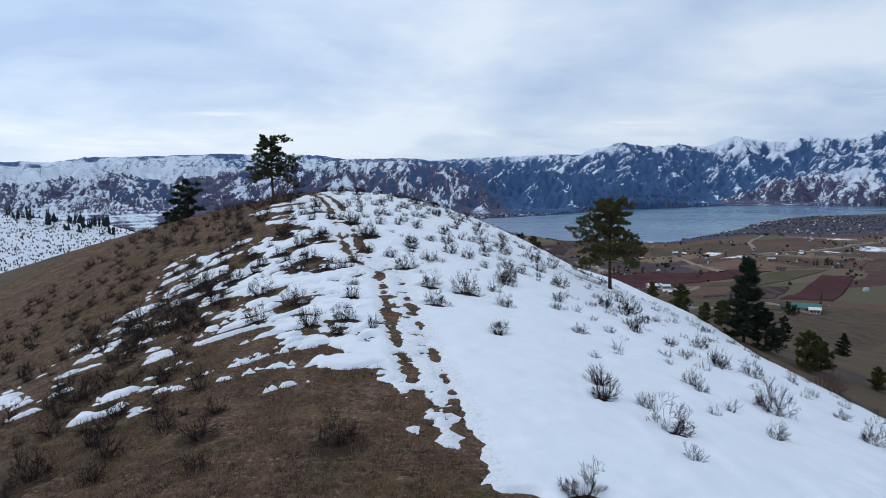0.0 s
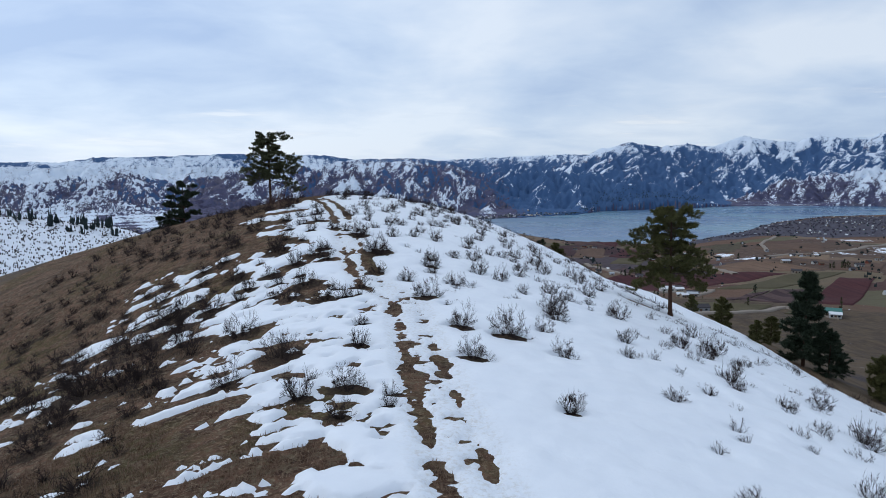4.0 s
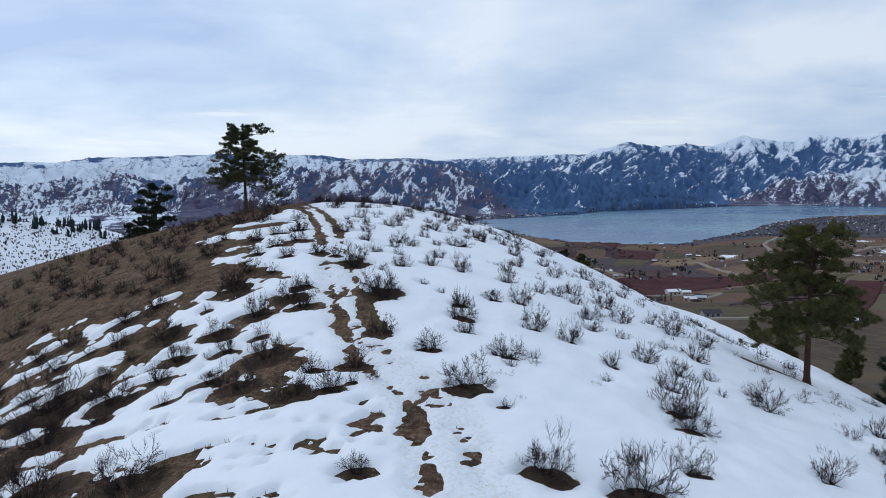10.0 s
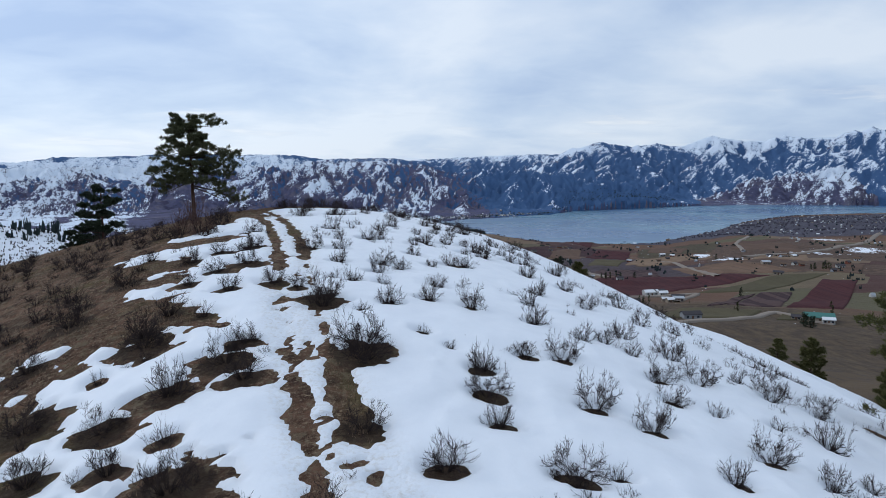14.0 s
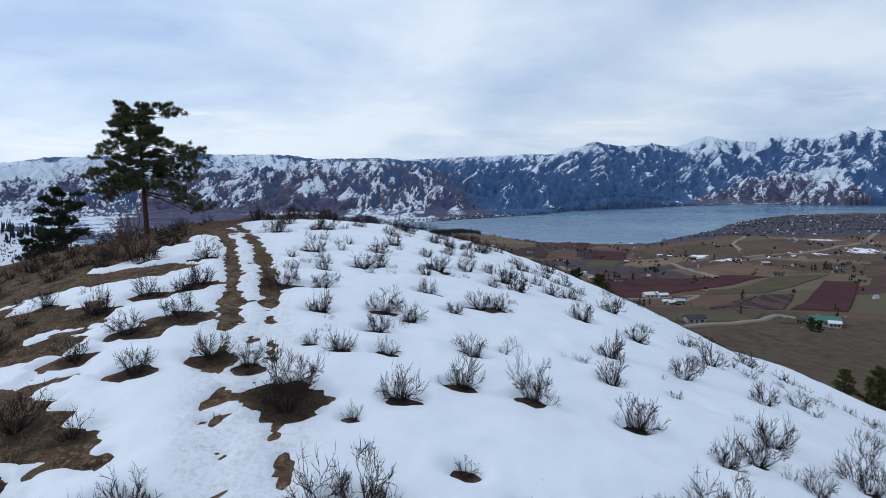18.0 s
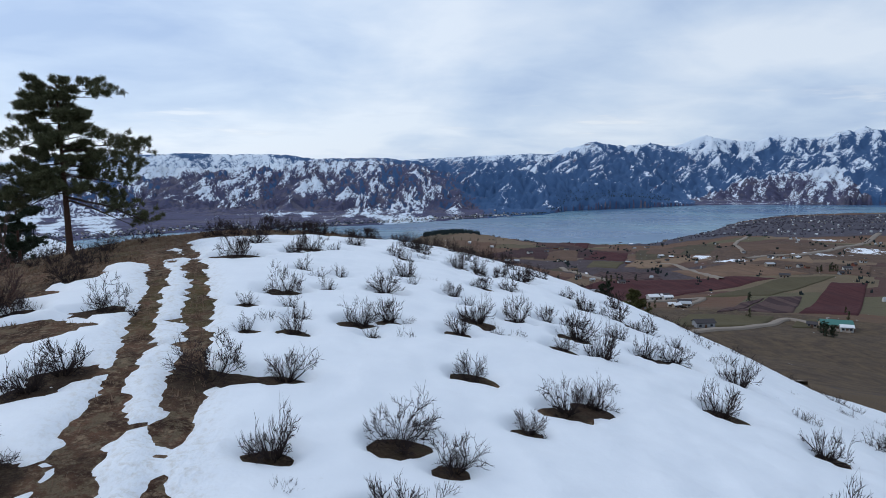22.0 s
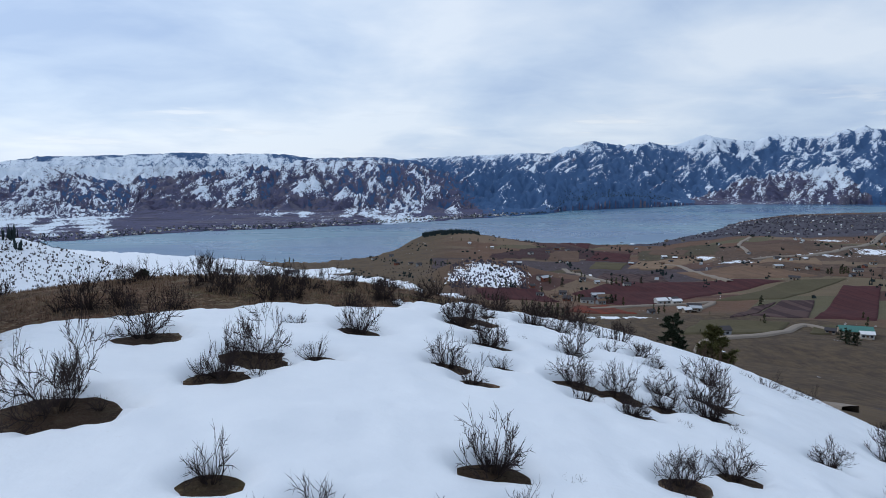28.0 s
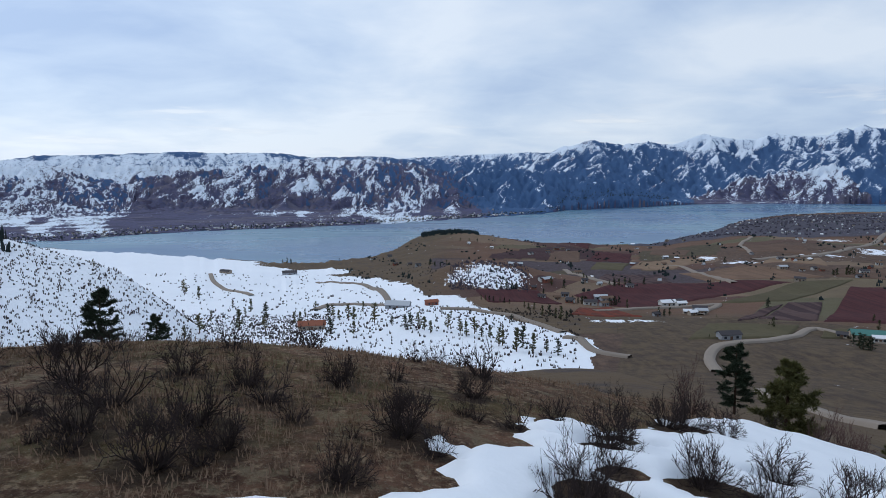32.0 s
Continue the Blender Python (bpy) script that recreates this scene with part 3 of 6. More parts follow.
def build_land():
    az = np.concatenate([np.arange(-180, -50, 4.0), np.arange(-50, 52, 0.12), np.arange(52, 184, 4.0)])
    r = np.concatenate([np.arange(0, 40, 4.0), 40 * 1.0135 ** np.arange(0, 278), np.arange(1670, 3100, 14.0), np.arange(3100, 4850, 20.0)])
    R, A = np.meshgrid(r, np.radians(az), indexing="ij")
    x, y = EYE[0] + R * np.sin(A), EYE[1] + R * np.cos(A)
    z, azd, d, q = ground_height(x, y)
    inside = np.minimum(np.minimum(x + 58, 43 - x), np.minimum(y + 8, 133 - y))
    z = z - 0.9 * smooth(0, 3, inside)
    near, far = np.interp(azd, NEAR_AZ, NEAR_D), np.interp(azd, FAR_AZ, FAR_D)
    h = z - LAKE
    far = far + (fbm(azd * 1.1, azd * 0 + 8, 4, 37) - 0.5) * 50
    beyond = smooth(-4, 8, d - far)
    # the skyline holds its line; ravines deepen below it
    sky = np.maximum.reduce([np.interp(azd, *SKY_1), np.interp(azd, *SKY_3), np.where(azd > -1.3, np.interp(azd, *SKY_2), -9)])
    z_bulk = z
    hump_height = np.where((azd > 20) & (d > far) & (d < 4700), ridge_lines(x, y, HUMPS, (3900.0, [20, 40], [0.2, 0.2]), 0, 0.34, 8), -400)
    free = smooth(0.0, 0.8, sky - np.degrees(np.arctan2(z - EYE[2], d)))
    broad_lie = np.gradient(z, axis=1) / np.maximum(R * np.gradient(A, axis=1), 0.5)
    z, cut = carve(x, y, z, r, az, beyond * smooth(4, 50, h) * (0.25 + 0.75 * free))
    z = np.where((d > far) & (z < LAKE + 1) & (h > 1), LAKE + 1, z)
    lateral = np.gradient(z, axis=1) / np.maximum(R * np.gradient(A, axis=1), 0.5)
    facing = 0.75 * np.tanh(broad_lie / 0.16) + 0.65 * np.tanh((lateral - broad_lie) / 0.22)                       # +1: the slope looks to the left
    h = z - LAKE
    range_2 = smooth(3400, 3500, d) * smooth(-2, 1, azd)
    shade = smooth(2.5, 6.5, azd + 0.012 * (h - 120)) * (d < 3480) * (azd < 24)          # the wooded face over the narrows
    # snow: the bench and spur below, patches in the orchards, and the heights beyond
    rough = (fbm(x / 60, y / 60, 4, 63) - 0.5)
    reach = np.interp(azd + (9 * rough + 0.03 * np.maximum(0, 320 - d)) * smooth(4, 9, azd), BENCH_AZ, BENCH_D)
    bench = smooth(0.05, -0.03, d / reach - 1 + rough * 0.22) * smooth(110, 190, d)
    knob = np.exp(-(((azd - 7.2) / 4.4) ** 2 + ((d - 600) / 36) ** 2) * 1.6)
    for pa, pd, wa, wd in SNOW_SPOTS:
        knob = np.maximum(knob, 0.58 * np.exp(-(((azd - pa) / wa) ** 2 + ((d - pd) / wd) ** 2)))
    snow_near = np.maximum(bench * 1.5, knob * 1.5) * (1 - beyond)
    one = beyond * (1 - range_2) * (d < 3450)
    hump = (z_bulk - hump_height < 1.0) * beyond
    back = beyond * smooth(3350, 3600, d) * smooth(-3, -6, azd)
    broken = fbm(x / 60, y / 110, 5, 67, 0.62) - 0.5
    broad = fbm(azd * 0.55, np.degrees(np.arctan2(z - EYE[2], d)) * 1.3, 4, 88) - 0.5
    el = np.degrees(np.arctan2(z - EYE[2], d))
    line = np.interp(azd, [-34, -24, -22, -20, -18, -12, -7, -5, -4, 1, 2.5, 4, 8, 12], [-4.4, -4.2, -2.2, -1.2, -2.3, -2.7, -2.3, -2.6, -4.2, -4.2, -2.9, -2.4, -3.2, -3.2])    # where the snow begins
    much = np.interp(azd, [-34, -24, -21.5, -19, -16, -12, -4, 1, 3, 5, 8, 12, 24], [0.56, 0.56, 0.36, 0.38, 0.50, 0.56, 0.58, 0.54, 0.36, 0.08, 0.14, 0.06, 0.02])
    west = smooth(-19, -23, azd)
    terrace = np.sin(el * 21 + 5.0 * (fbm(x / 210, y / 130, 3, 41) - 0.5)) * (0.4 + 0.6 * west) * smooth(-1.3, -2.0, el) * smooth(4, 0, azd)
    snow_one = much + 0.34 + 0.16 * np.maximum(facing, 0) + 0.62 * np.minimum(facing, 0) + 0.38 * cut + 0.75 * broken + 0.4 * broad - 0.85 * smooth(0.5, -1.5, el - line + 4.5 * broad) + 0.26 * terrace
    brow = smooth(0.34, 0.10, np.interp(azd, *SKY_1) - el + 0.5 * broken) * smooth(-10, -8, azd) * smooth(5, 3, azd) * (d < 3150)
    snow_one = snow_one - 0.45 * brow
    snow_two = 0.36 + 0.20 * smooth(21, 25, azd) + 0.36 * smooth(-1.2, 1.6, el) + 0.10 + 0.20 * np.maximum(facing, 0) + 0.55 * np.minimum(facing, 0) + 0.42 * cut + 0.9 * broken + 0.45 * broad + 0.34 * np.exp(-(((azd - 26.5) / 3.6) ** 2)) * smooth(0.9, 2.0, el)
    snow_hump = 0.20 + 0.5 * smooth(-1.2, 0.1, el) + 0.40 * facing + 0.7 * broken + 0.42 * smooth(31.0, 33.0, azd) * smooth(-2.2, -1.2, el)
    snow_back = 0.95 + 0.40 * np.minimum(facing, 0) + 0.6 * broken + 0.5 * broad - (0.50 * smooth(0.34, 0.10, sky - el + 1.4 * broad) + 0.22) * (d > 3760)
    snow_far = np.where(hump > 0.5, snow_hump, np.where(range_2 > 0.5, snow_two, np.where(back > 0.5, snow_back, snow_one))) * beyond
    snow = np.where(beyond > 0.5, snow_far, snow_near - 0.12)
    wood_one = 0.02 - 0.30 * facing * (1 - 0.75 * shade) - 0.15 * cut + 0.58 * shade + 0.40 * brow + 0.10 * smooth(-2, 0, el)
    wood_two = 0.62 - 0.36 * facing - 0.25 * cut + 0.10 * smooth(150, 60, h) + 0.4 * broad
    # the back range's distance haze is painted as blue woodland cover
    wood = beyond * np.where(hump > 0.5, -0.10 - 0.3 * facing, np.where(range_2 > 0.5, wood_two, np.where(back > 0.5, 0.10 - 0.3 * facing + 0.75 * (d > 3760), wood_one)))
    # also sets where the haze tint enters the land colours
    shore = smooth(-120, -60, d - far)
    field = smooth(0, 7, azd) * (1 - shore) * smooth(430, 520, d)
    plot = np.zeros(x.shape + (4,))
    for a0, a1, n0, n1, f0, f1, colour in PLOTS:
        t = np.clip((azd - a0) / (a1 - a0), 0, 1)
        lo, hi = n0 + (n1 - n0) * t, f0 + (f1 - f0) * t
        m = (azd > a0 + 1.2 * rough) & (azd < a1 + 1.2 * rough) & (d > lo * (1 + 0.05 * rough)) & (d < hi * (1 + 0.05 * rough))
        plot[m] = (*CROPS[colour], 1.0)
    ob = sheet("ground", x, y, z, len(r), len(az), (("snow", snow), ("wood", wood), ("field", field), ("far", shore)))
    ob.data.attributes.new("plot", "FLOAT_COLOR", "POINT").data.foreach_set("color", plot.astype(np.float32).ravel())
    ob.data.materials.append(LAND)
    tagged(ob, "valley land with bare fields, snowy benches and snow-streaked mountains", "ground", kind="structure")


def build_lake():
    bm = bmesh.new()
    bmesh.ops.create_grid(bm, x_segments=24, y_segments=24, size=3600)
    me = bpy.data.meshes.new("lake")
    bm.to_mesh(me)
    bm.free()
    me.materials.append(WATER)
    ob = tagged(new("lake", me), "wide grey-blue mountain lake with faint ripples", "lake", kind="structure")
    ob.location = (0, 2400, LAKE)


build_land()
build_lake()


# ---- shrubs of the ridge and the snow that has melted round them ----
# shrubs: x, y, breadth in metres, in stretches along the ridge
SHRUBS = []
SHRUBS += [
    (3.7, 16.3, 1.37), (-10.1, 17.8, 0.82), (-3.1, 18.6, 1.50), (-12.5, 18.7, 1.33), (8.1, 20.0, 0.75), (-11.8, 20.9, 0.93),
    (8.3, 22.6, 1.77), (-12.5, 23.9, 1.05), (13.1, 24.4, 0.95), (8.1, 25.0, 0.89), (6.4, 25.1, 1.26), (11.2, 25.8, 0.55),
    (12.4, 26.9, 0.72), (6.7, 27.1, 1.28), (18.9, 27.4, 1.47), (-16.2, 27.8, 2.20), (15.1, 28.6, 2.04), (12.0, 29.2, 0.76),
    (12.0, 30.3, 0.99), (20.1, 31.6, 0.92), (-5.2, 31.6, 0.92), (7.6, 31.7, 0.59), (-3.6, 32.6, 0.78), (2.9, 33.3, 0.95),
    (9.3, 33.5, 0.60), (-17.0, 33.6, 1.41), (-7.1, 33.6, 1.20), (-3.7, 33.8, 0.71), (12.2, 34.2, 0.41), (-5.3, 34.4, 1.48),
]
SHRUBS += [
    (9.5, 34.6, 0.67), (-6.9, 35.7, 0.52), (-17.9, 36.4, 1.86), (-10.7, 36.4, 1.39), (17.9, 36.4, 1.37), (16.0, 36.6, 1.15),
    (8.0, 37.1, 0.99), (16.4, 37.7, 1.30), (-14.9, 38.6, 1.57), (-0.4, 38.8, 1.69), (-9.1, 39.3, 2.08), (10.3, 39.4, 0.78),
    (14.2, 39.6, 0.72), (-5.7, 40.0, 1.03), (-17.1, 40.3, 2.05), (14.4, 40.4, 0.84), (4.0, 40.9, 1.38), (-19.2, 41.0, 3.13),
    (-16.5, 41.3, 1.98), (12.6, 41.6, 1.03), (10.0, 42.3, 0.66), (17.1, 42.4, 1.46), (-24.1, 42.9, 1.99), (12.9, 43.1, 1.23),
    (1.5, 43.2, 2.27), (7.7, 43.2, 0.84), (-6.0, 43.5, 0.82), (-0.9, 43.8, 1.64), (9.2, 43.8, 0.68), (-12.7, 44.3, 1.99),
]
SHRUBS += [
    (-15.9, 44.9, 2.25), (3.6, 45.1, 1.37), (8.4, 46.5, 1.09), (14.9, 46.8, 0.78), (-19.9, 47.3, 2.91), (13.6, 47.9, 1.40),
    (-1.6, 48.1, 0.48), (4.8, 48.6, 1.68), (12.4, 48.8, 1.42), (-9.0, 49.1, 1.54), (-7.8, 49.1, 1.01), (-18.3, 49.5, 2.15),
    (14.6, 49.5, 1.84), (-7.0, 49.7, 0.35), (-2.9, 49.7, 1.90), (12.6, 50.0, 1.42), (4.9, 50.1, 2.18), (-14.1, 50.2, 0.49),
    (-11.3, 50.3, 1.51), (-8.8, 51.0, 0.83), (-12.8, 51.3, 0.80), (-7.1, 51.3, 1.12), (-16.8, 51.6, 1.77), (-1.1, 52.1, 0.58),
    (2.8, 52.2, 0.42), (5.6, 52.6, 1.10), (-11.0, 52.8, 1.76), (-20.0, 52.9, 2.81), (-15.5, 52.9, 0.90), (9.7, 53.0, 1.71),
]
SHRUBS += [
    (-4.4, 53.3, 1.20), (7.9, 53.3, 0.47), (-1.1, 53.4, 1.64), (14.7, 53.4, 1.10), (-0.0, 53.5, 0.62), (-13.1, 54.2, 0.90),
    (3.5, 54.3, 1.01), (-15.4, 54.6, 1.19), (9.7, 54.6, 0.90), (7.4, 54.8, 0.61), (-18.9, 54.9, 0.77), (6.7, 55.1, 0.98),
    (-6.5, 55.2, 1.31), (-12.0, 55.3, 0.58), (8.3, 55.7, 0.77), (-2.7, 55.8, 0.89), (5.5, 56.2, 1.49), (-14.3, 56.5, 1.36),
    (2.2, 56.9, 1.46), (-17.3, 57.7, 1.63), (-2.9, 57.8, 1.44), (0.6, 57.8, 1.48), (-12.9, 58.0, 1.27), (-10.7, 58.5, 1.14),
    (8.8, 58.6, 1.26), (7.4, 59.2, 0.69), (5.2, 59.2, 0.67), (-15.9, 59.6, 0.41), (-2.9, 59.6, 1.10), (3.8, 59.6, 1.35),
]
SHRUBS += [
    (-11.6, 59.7, 1.59), (-6.9, 59.7, 1.75), (-7.1, 60.5, 1.98), (-14.7, 60.6, 0.49), (-20.8, 61.0, 1.25), (-11.3, 61.0, 1.07),
    (-3.9, 61.1, 0.51), (-1.1, 61.3, 0.93), (4.1, 61.5, 1.62), (0.4, 61.6, 1.46), (-15.2, 61.7, 1.75), (10.4, 61.7, 1.40),
    (-19.5, 61.8, 1.24), (5.9, 62.2, 1.55), (-4.9, 62.3, 0.54), (8.9, 62.4, 1.87), (-15.5, 62.5, 1.26), (-13.6, 63.6, 0.73),
    (8.1, 63.6, 0.80), (3.8, 63.8, 0.77), (-15.2, 64.2, 1.14), (-7.4, 64.2, 0.34), (1.8, 64.4, 1.05), (-9.0, 64.5, 1.22),
    (5.7, 64.7, 1.88), (2.9, 65.0, 1.10), (-6.3, 65.4, 1.08), (-9.1, 65.4, 1.84), (-19.9, 65.5, 1.71), (0.0, 65.8, 1.26),
]
SHRUBS += [
    (4.1, 66.5, 1.18), (-2.7, 66.5, 1.45), (-4.6, 66.7, 1.15), (-13.5, 66.7, 0.91), (-10.5, 67.0, 0.89), (-11.7, 67.5, 1.12),
    (-15.8, 68.1, 0.89), (-8.2, 68.5, 0.83), (-6.8, 68.7, 0.73), (-9.1, 68.9, 0.64), (2.4, 69.1, 0.34), (-27.1, 69.3, 1.63),
    (0.4, 69.4, 1.13), (-4.1, 69.6, 0.98), (-15.0, 69.8, 1.17), (-19.5, 70.0, 1.53), (-3.0, 70.3, 0.56), (-7.2, 70.7, 0.90),
    (-0.2, 71.0, 0.60), (-13.8, 71.2, 1.44), (6.7, 71.6, 1.21), (3.9, 72.1, 1.17), (-9.3, 72.3, 0.97), (-19.8, 72.4, 0.68),
    (-6.1, 72.5, 0.97), (1.3, 72.6, 1.28), (8.9, 73.0, 0.88), (-31.3, 73.2, 1.82), (-7.1, 73.3, 1.50), (-16.1, 74.0, 1.08),
]
SHRUBS += [
    (-20.0, 74.4, 0.86), (-4.4, 74.6, 0.79), (-14.8, 74.7, 1.09), (-9.7, 75.7, 1.08), (-11.3, 75.7, 1.65), (-3.2, 76.1, 0.97),
    (7.0, 76.6, 1.25), (-2.4, 76.8, 1.13), (3.9, 77.1, 1.06), (-5.4, 77.3, 1.00), (1.8, 78.6, 1.23), (-11.4, 78.9, 0.59),
    (-10.1, 79.0, 0.85), (-8.0, 79.4, 0.39), (-10.2, 80.3, 0.63), (-8.4, 80.5, 1.10), (-5.4, 81.1, 0.91), (-7.6, 81.2, 0.89),
    (-12.0, 81.4, 0.65), (-10.7, 81.5, 0.64), (-0.7, 81.7, 1.22), (-2.0, 81.7, 0.78), (-4.2, 81.9, 0.43), (11.9, 82.8, 1.16),
    (4.5, 82.9, 1.24), (-4.7, 83.0, 1.30), (1.3, 83.2, 0.95), (-1.1, 83.4, 1.17), (-11.2, 83.4, 1.31), (2.5, 83.6, 1.18),
]
SHRUBS += [
    (-3.1, 84.1, 1.07), (-9.9, 84.3, 0.68), (-7.9, 85.0, 1.21), (0.9, 85.0, 0.85), (-4.8, 85.1, 0.58), (-1.8, 85.2, 0.78),
    (-0.7, 85.2, 0.98), (-10.4, 85.9, 0.69), (-5.3, 86.3, 0.86), (-9.7, 86.6, 0.63), (3.8, 86.7, 0.68), (-11.2, 87.2, 0.73),
    (-6.9, 87.2, 0.57), (-7.2, 88.4, 1.12), (3.1, 88.5, 1.44), (-3.9, 89.0, 0.82), (-14.3, 89.2, 1.87), (0.7, 89.4, 1.10),
    (2.2, 89.4, 1.14), (-2.6, 89.8, 0.86), (-12.2, 91.1, 1.03), (0.5, 91.7, 0.76), (-3.7, 92.1, 0.83), (-7.2, 92.3, 0.71),
    (-11.8, 92.4, 1.42), (-4.7, 92.4, 0.73), (-10.6, 92.6, 0.70), (-2.6, 93.0, 0.77), (-1.5, 93.1, 1.12), (-14.5, 93.3, 1.21),
]
SHRUBS += [
    (-7.7, 93.3, 0.91), (-3.6, 93.3, 1.04), (-4.6, 93.5, 1.01), (3.4, 93.6, 1.11), (-6.4, 93.7, 0.59), (-2.3, 94.0, 0.89),
    (-1.1, 94.3, 1.22), (-11.4, 95.1, 0.58), (-9.8, 95.2, 1.04), (-6.4, 95.6, 1.12), (-4.0, 96.2, 1.10), (-14.9, 96.3, 0.81),
    (-16.3, 96.4, 0.85), (-1.4, 96.7, 0.61), (0.2, 96.8, 1.30), (-7.1, 97.6, 1.06), (-2.5, 97.6, 0.70), (-12.8, 98.0, 1.05),
    (-1.4, 98.0, 0.82), (-10.3, 98.1, 0.76), (-14.1, 98.5, 0.68), (-6.7, 98.6, 1.37), (-12.1, 98.8, 0.83), (-14.3, 99.1, 1.02),
    (-9.0, 99.2, 0.57), (-3.6, 99.2, 0.94), (-4.6, 99.5, 0.98), (-12.7, 99.6, 1.02), (-6.0, 99.7, 0.66), (-15.5, 99.8, 0.67),
]
SHRUBS += [
    (-9.5, 99.8, 0.87), (-4.3, 99.8, 0.84), (-2.1, 99.8, 0.61), (-1.3, 100.3, 0.98), (-9.4, 100.4, 0.97), (-2.4, 100.9, 0.97),
    (-5.7, 101.0, 1.03), (-7.4, 101.3, 0.72), (-18.3, 101.4, 0.96), (-15.7, 101.8, 1.19), (-5.3, 101.8, 1.05), (-8.3, 101.9, 0.50),
    (-6.4, 102.2, 0.79), (-12.6, 102.3, 0.89), (-10.8, 102.7, 0.73), (-14.1, 103.1, 1.04), (-8.0, 103.3, 0.81), (-10.9, 103.6, 0.82),
    (-3.4, 103.9, 1.17), (-1.8, 104.1, 0.81), (-2.5, 104.7, 1.31),
]
SHRUBS += [(-14.6, 75.7, 1.30), (-15.9, 80.7, 1.50), (-19.4, 85.4, 1.60), (-18.8, 80.9, 1.50), (-17.1, 72.4, 1.30), (-17.1, 96.1, 1.30)]
# the bare flank where little snow is left: more brush, strewn thinly
COUNTED = len(SHRUBS)
strew = random.Random(11)
while len(SHRUBS) < 760:
    sx, sy = strew.uniform(-44, 8), strew.uniform(16, 112)
    edge_x = float(np.interp(sy, [20, 30, 45, 60, 75, 94, 98, 104, 112], [-6, -12, -15, -19, -21, -19, -9, -4, 6]))
    if sy > 94 and strew.random() < 0.7:
        continue
    if sx < edge_x and all((sx - a) ** 2 + (sy - b) ** 2 > 1.4 for a, b, c in SHRUBS):
        SHRUBS.append((round(sx, 1), round(sy, 1), round(strew.uniform(0.45, 1.25), 2)))

EDGE_Y = [8, 16, 18.7, 23.5, 26.6, 30, 37, 41, 46, 51, 56, 60, 62, 66, 68, 72, 74.4, 76.5, 79, 85, 91, 93.5, 95, 96.5, 98, 100, 102, 104.5, 107, 111, 118, 134]
EDGE_X = [4.5, 1.6, -0.6, -2.2, -3.8, -6.2, -12, -14.6, -15.0, -16, -16.5, -17.5, -13.8, -13.6, -15.2, -16.4, -17.8, -17.4, -16.6, -17.0, -17.6, -17.6, -15.6, -13.4, -9.5, -6.4, -5.2, -3.6, -1.6, 2.4, 9, 22]
RUT_Y = [0, 15.7, 23.2, 28.2, 34.4, 42, 45, 48.3, 51.9, 56.7, 64.3, 73.5, 77.2, 83, 88, 92, 100]
RUT_X = [0.6, -0.2, -1.0, -1.8, -2.8, -3.9, -4.3, -5.0, -7.2, -8.6, -10.7, -12.8, -13.7, -15.4, -17.2, -19, -22]


def soil_height(x, y):
    return ground_height(x, y)[0] + (fbm(x * 1.1, y * 1.1, 4, 5) - 0.5) * 0.16


def ruts(x, y):
    """How far a place lies from the two wheel tracks."""
    cx = np.interp(y, RUT_Y, RUT_X)
    slope = np.interp(y + 0.5, RUT_Y, RUT_X) - np.interp(y - 0.5, RUT_Y, RUT_X)
    across = (x - cx) / np.sqrt(1 + slope * slope)
    return np.abs(across), np.abs(across - 1.4), across


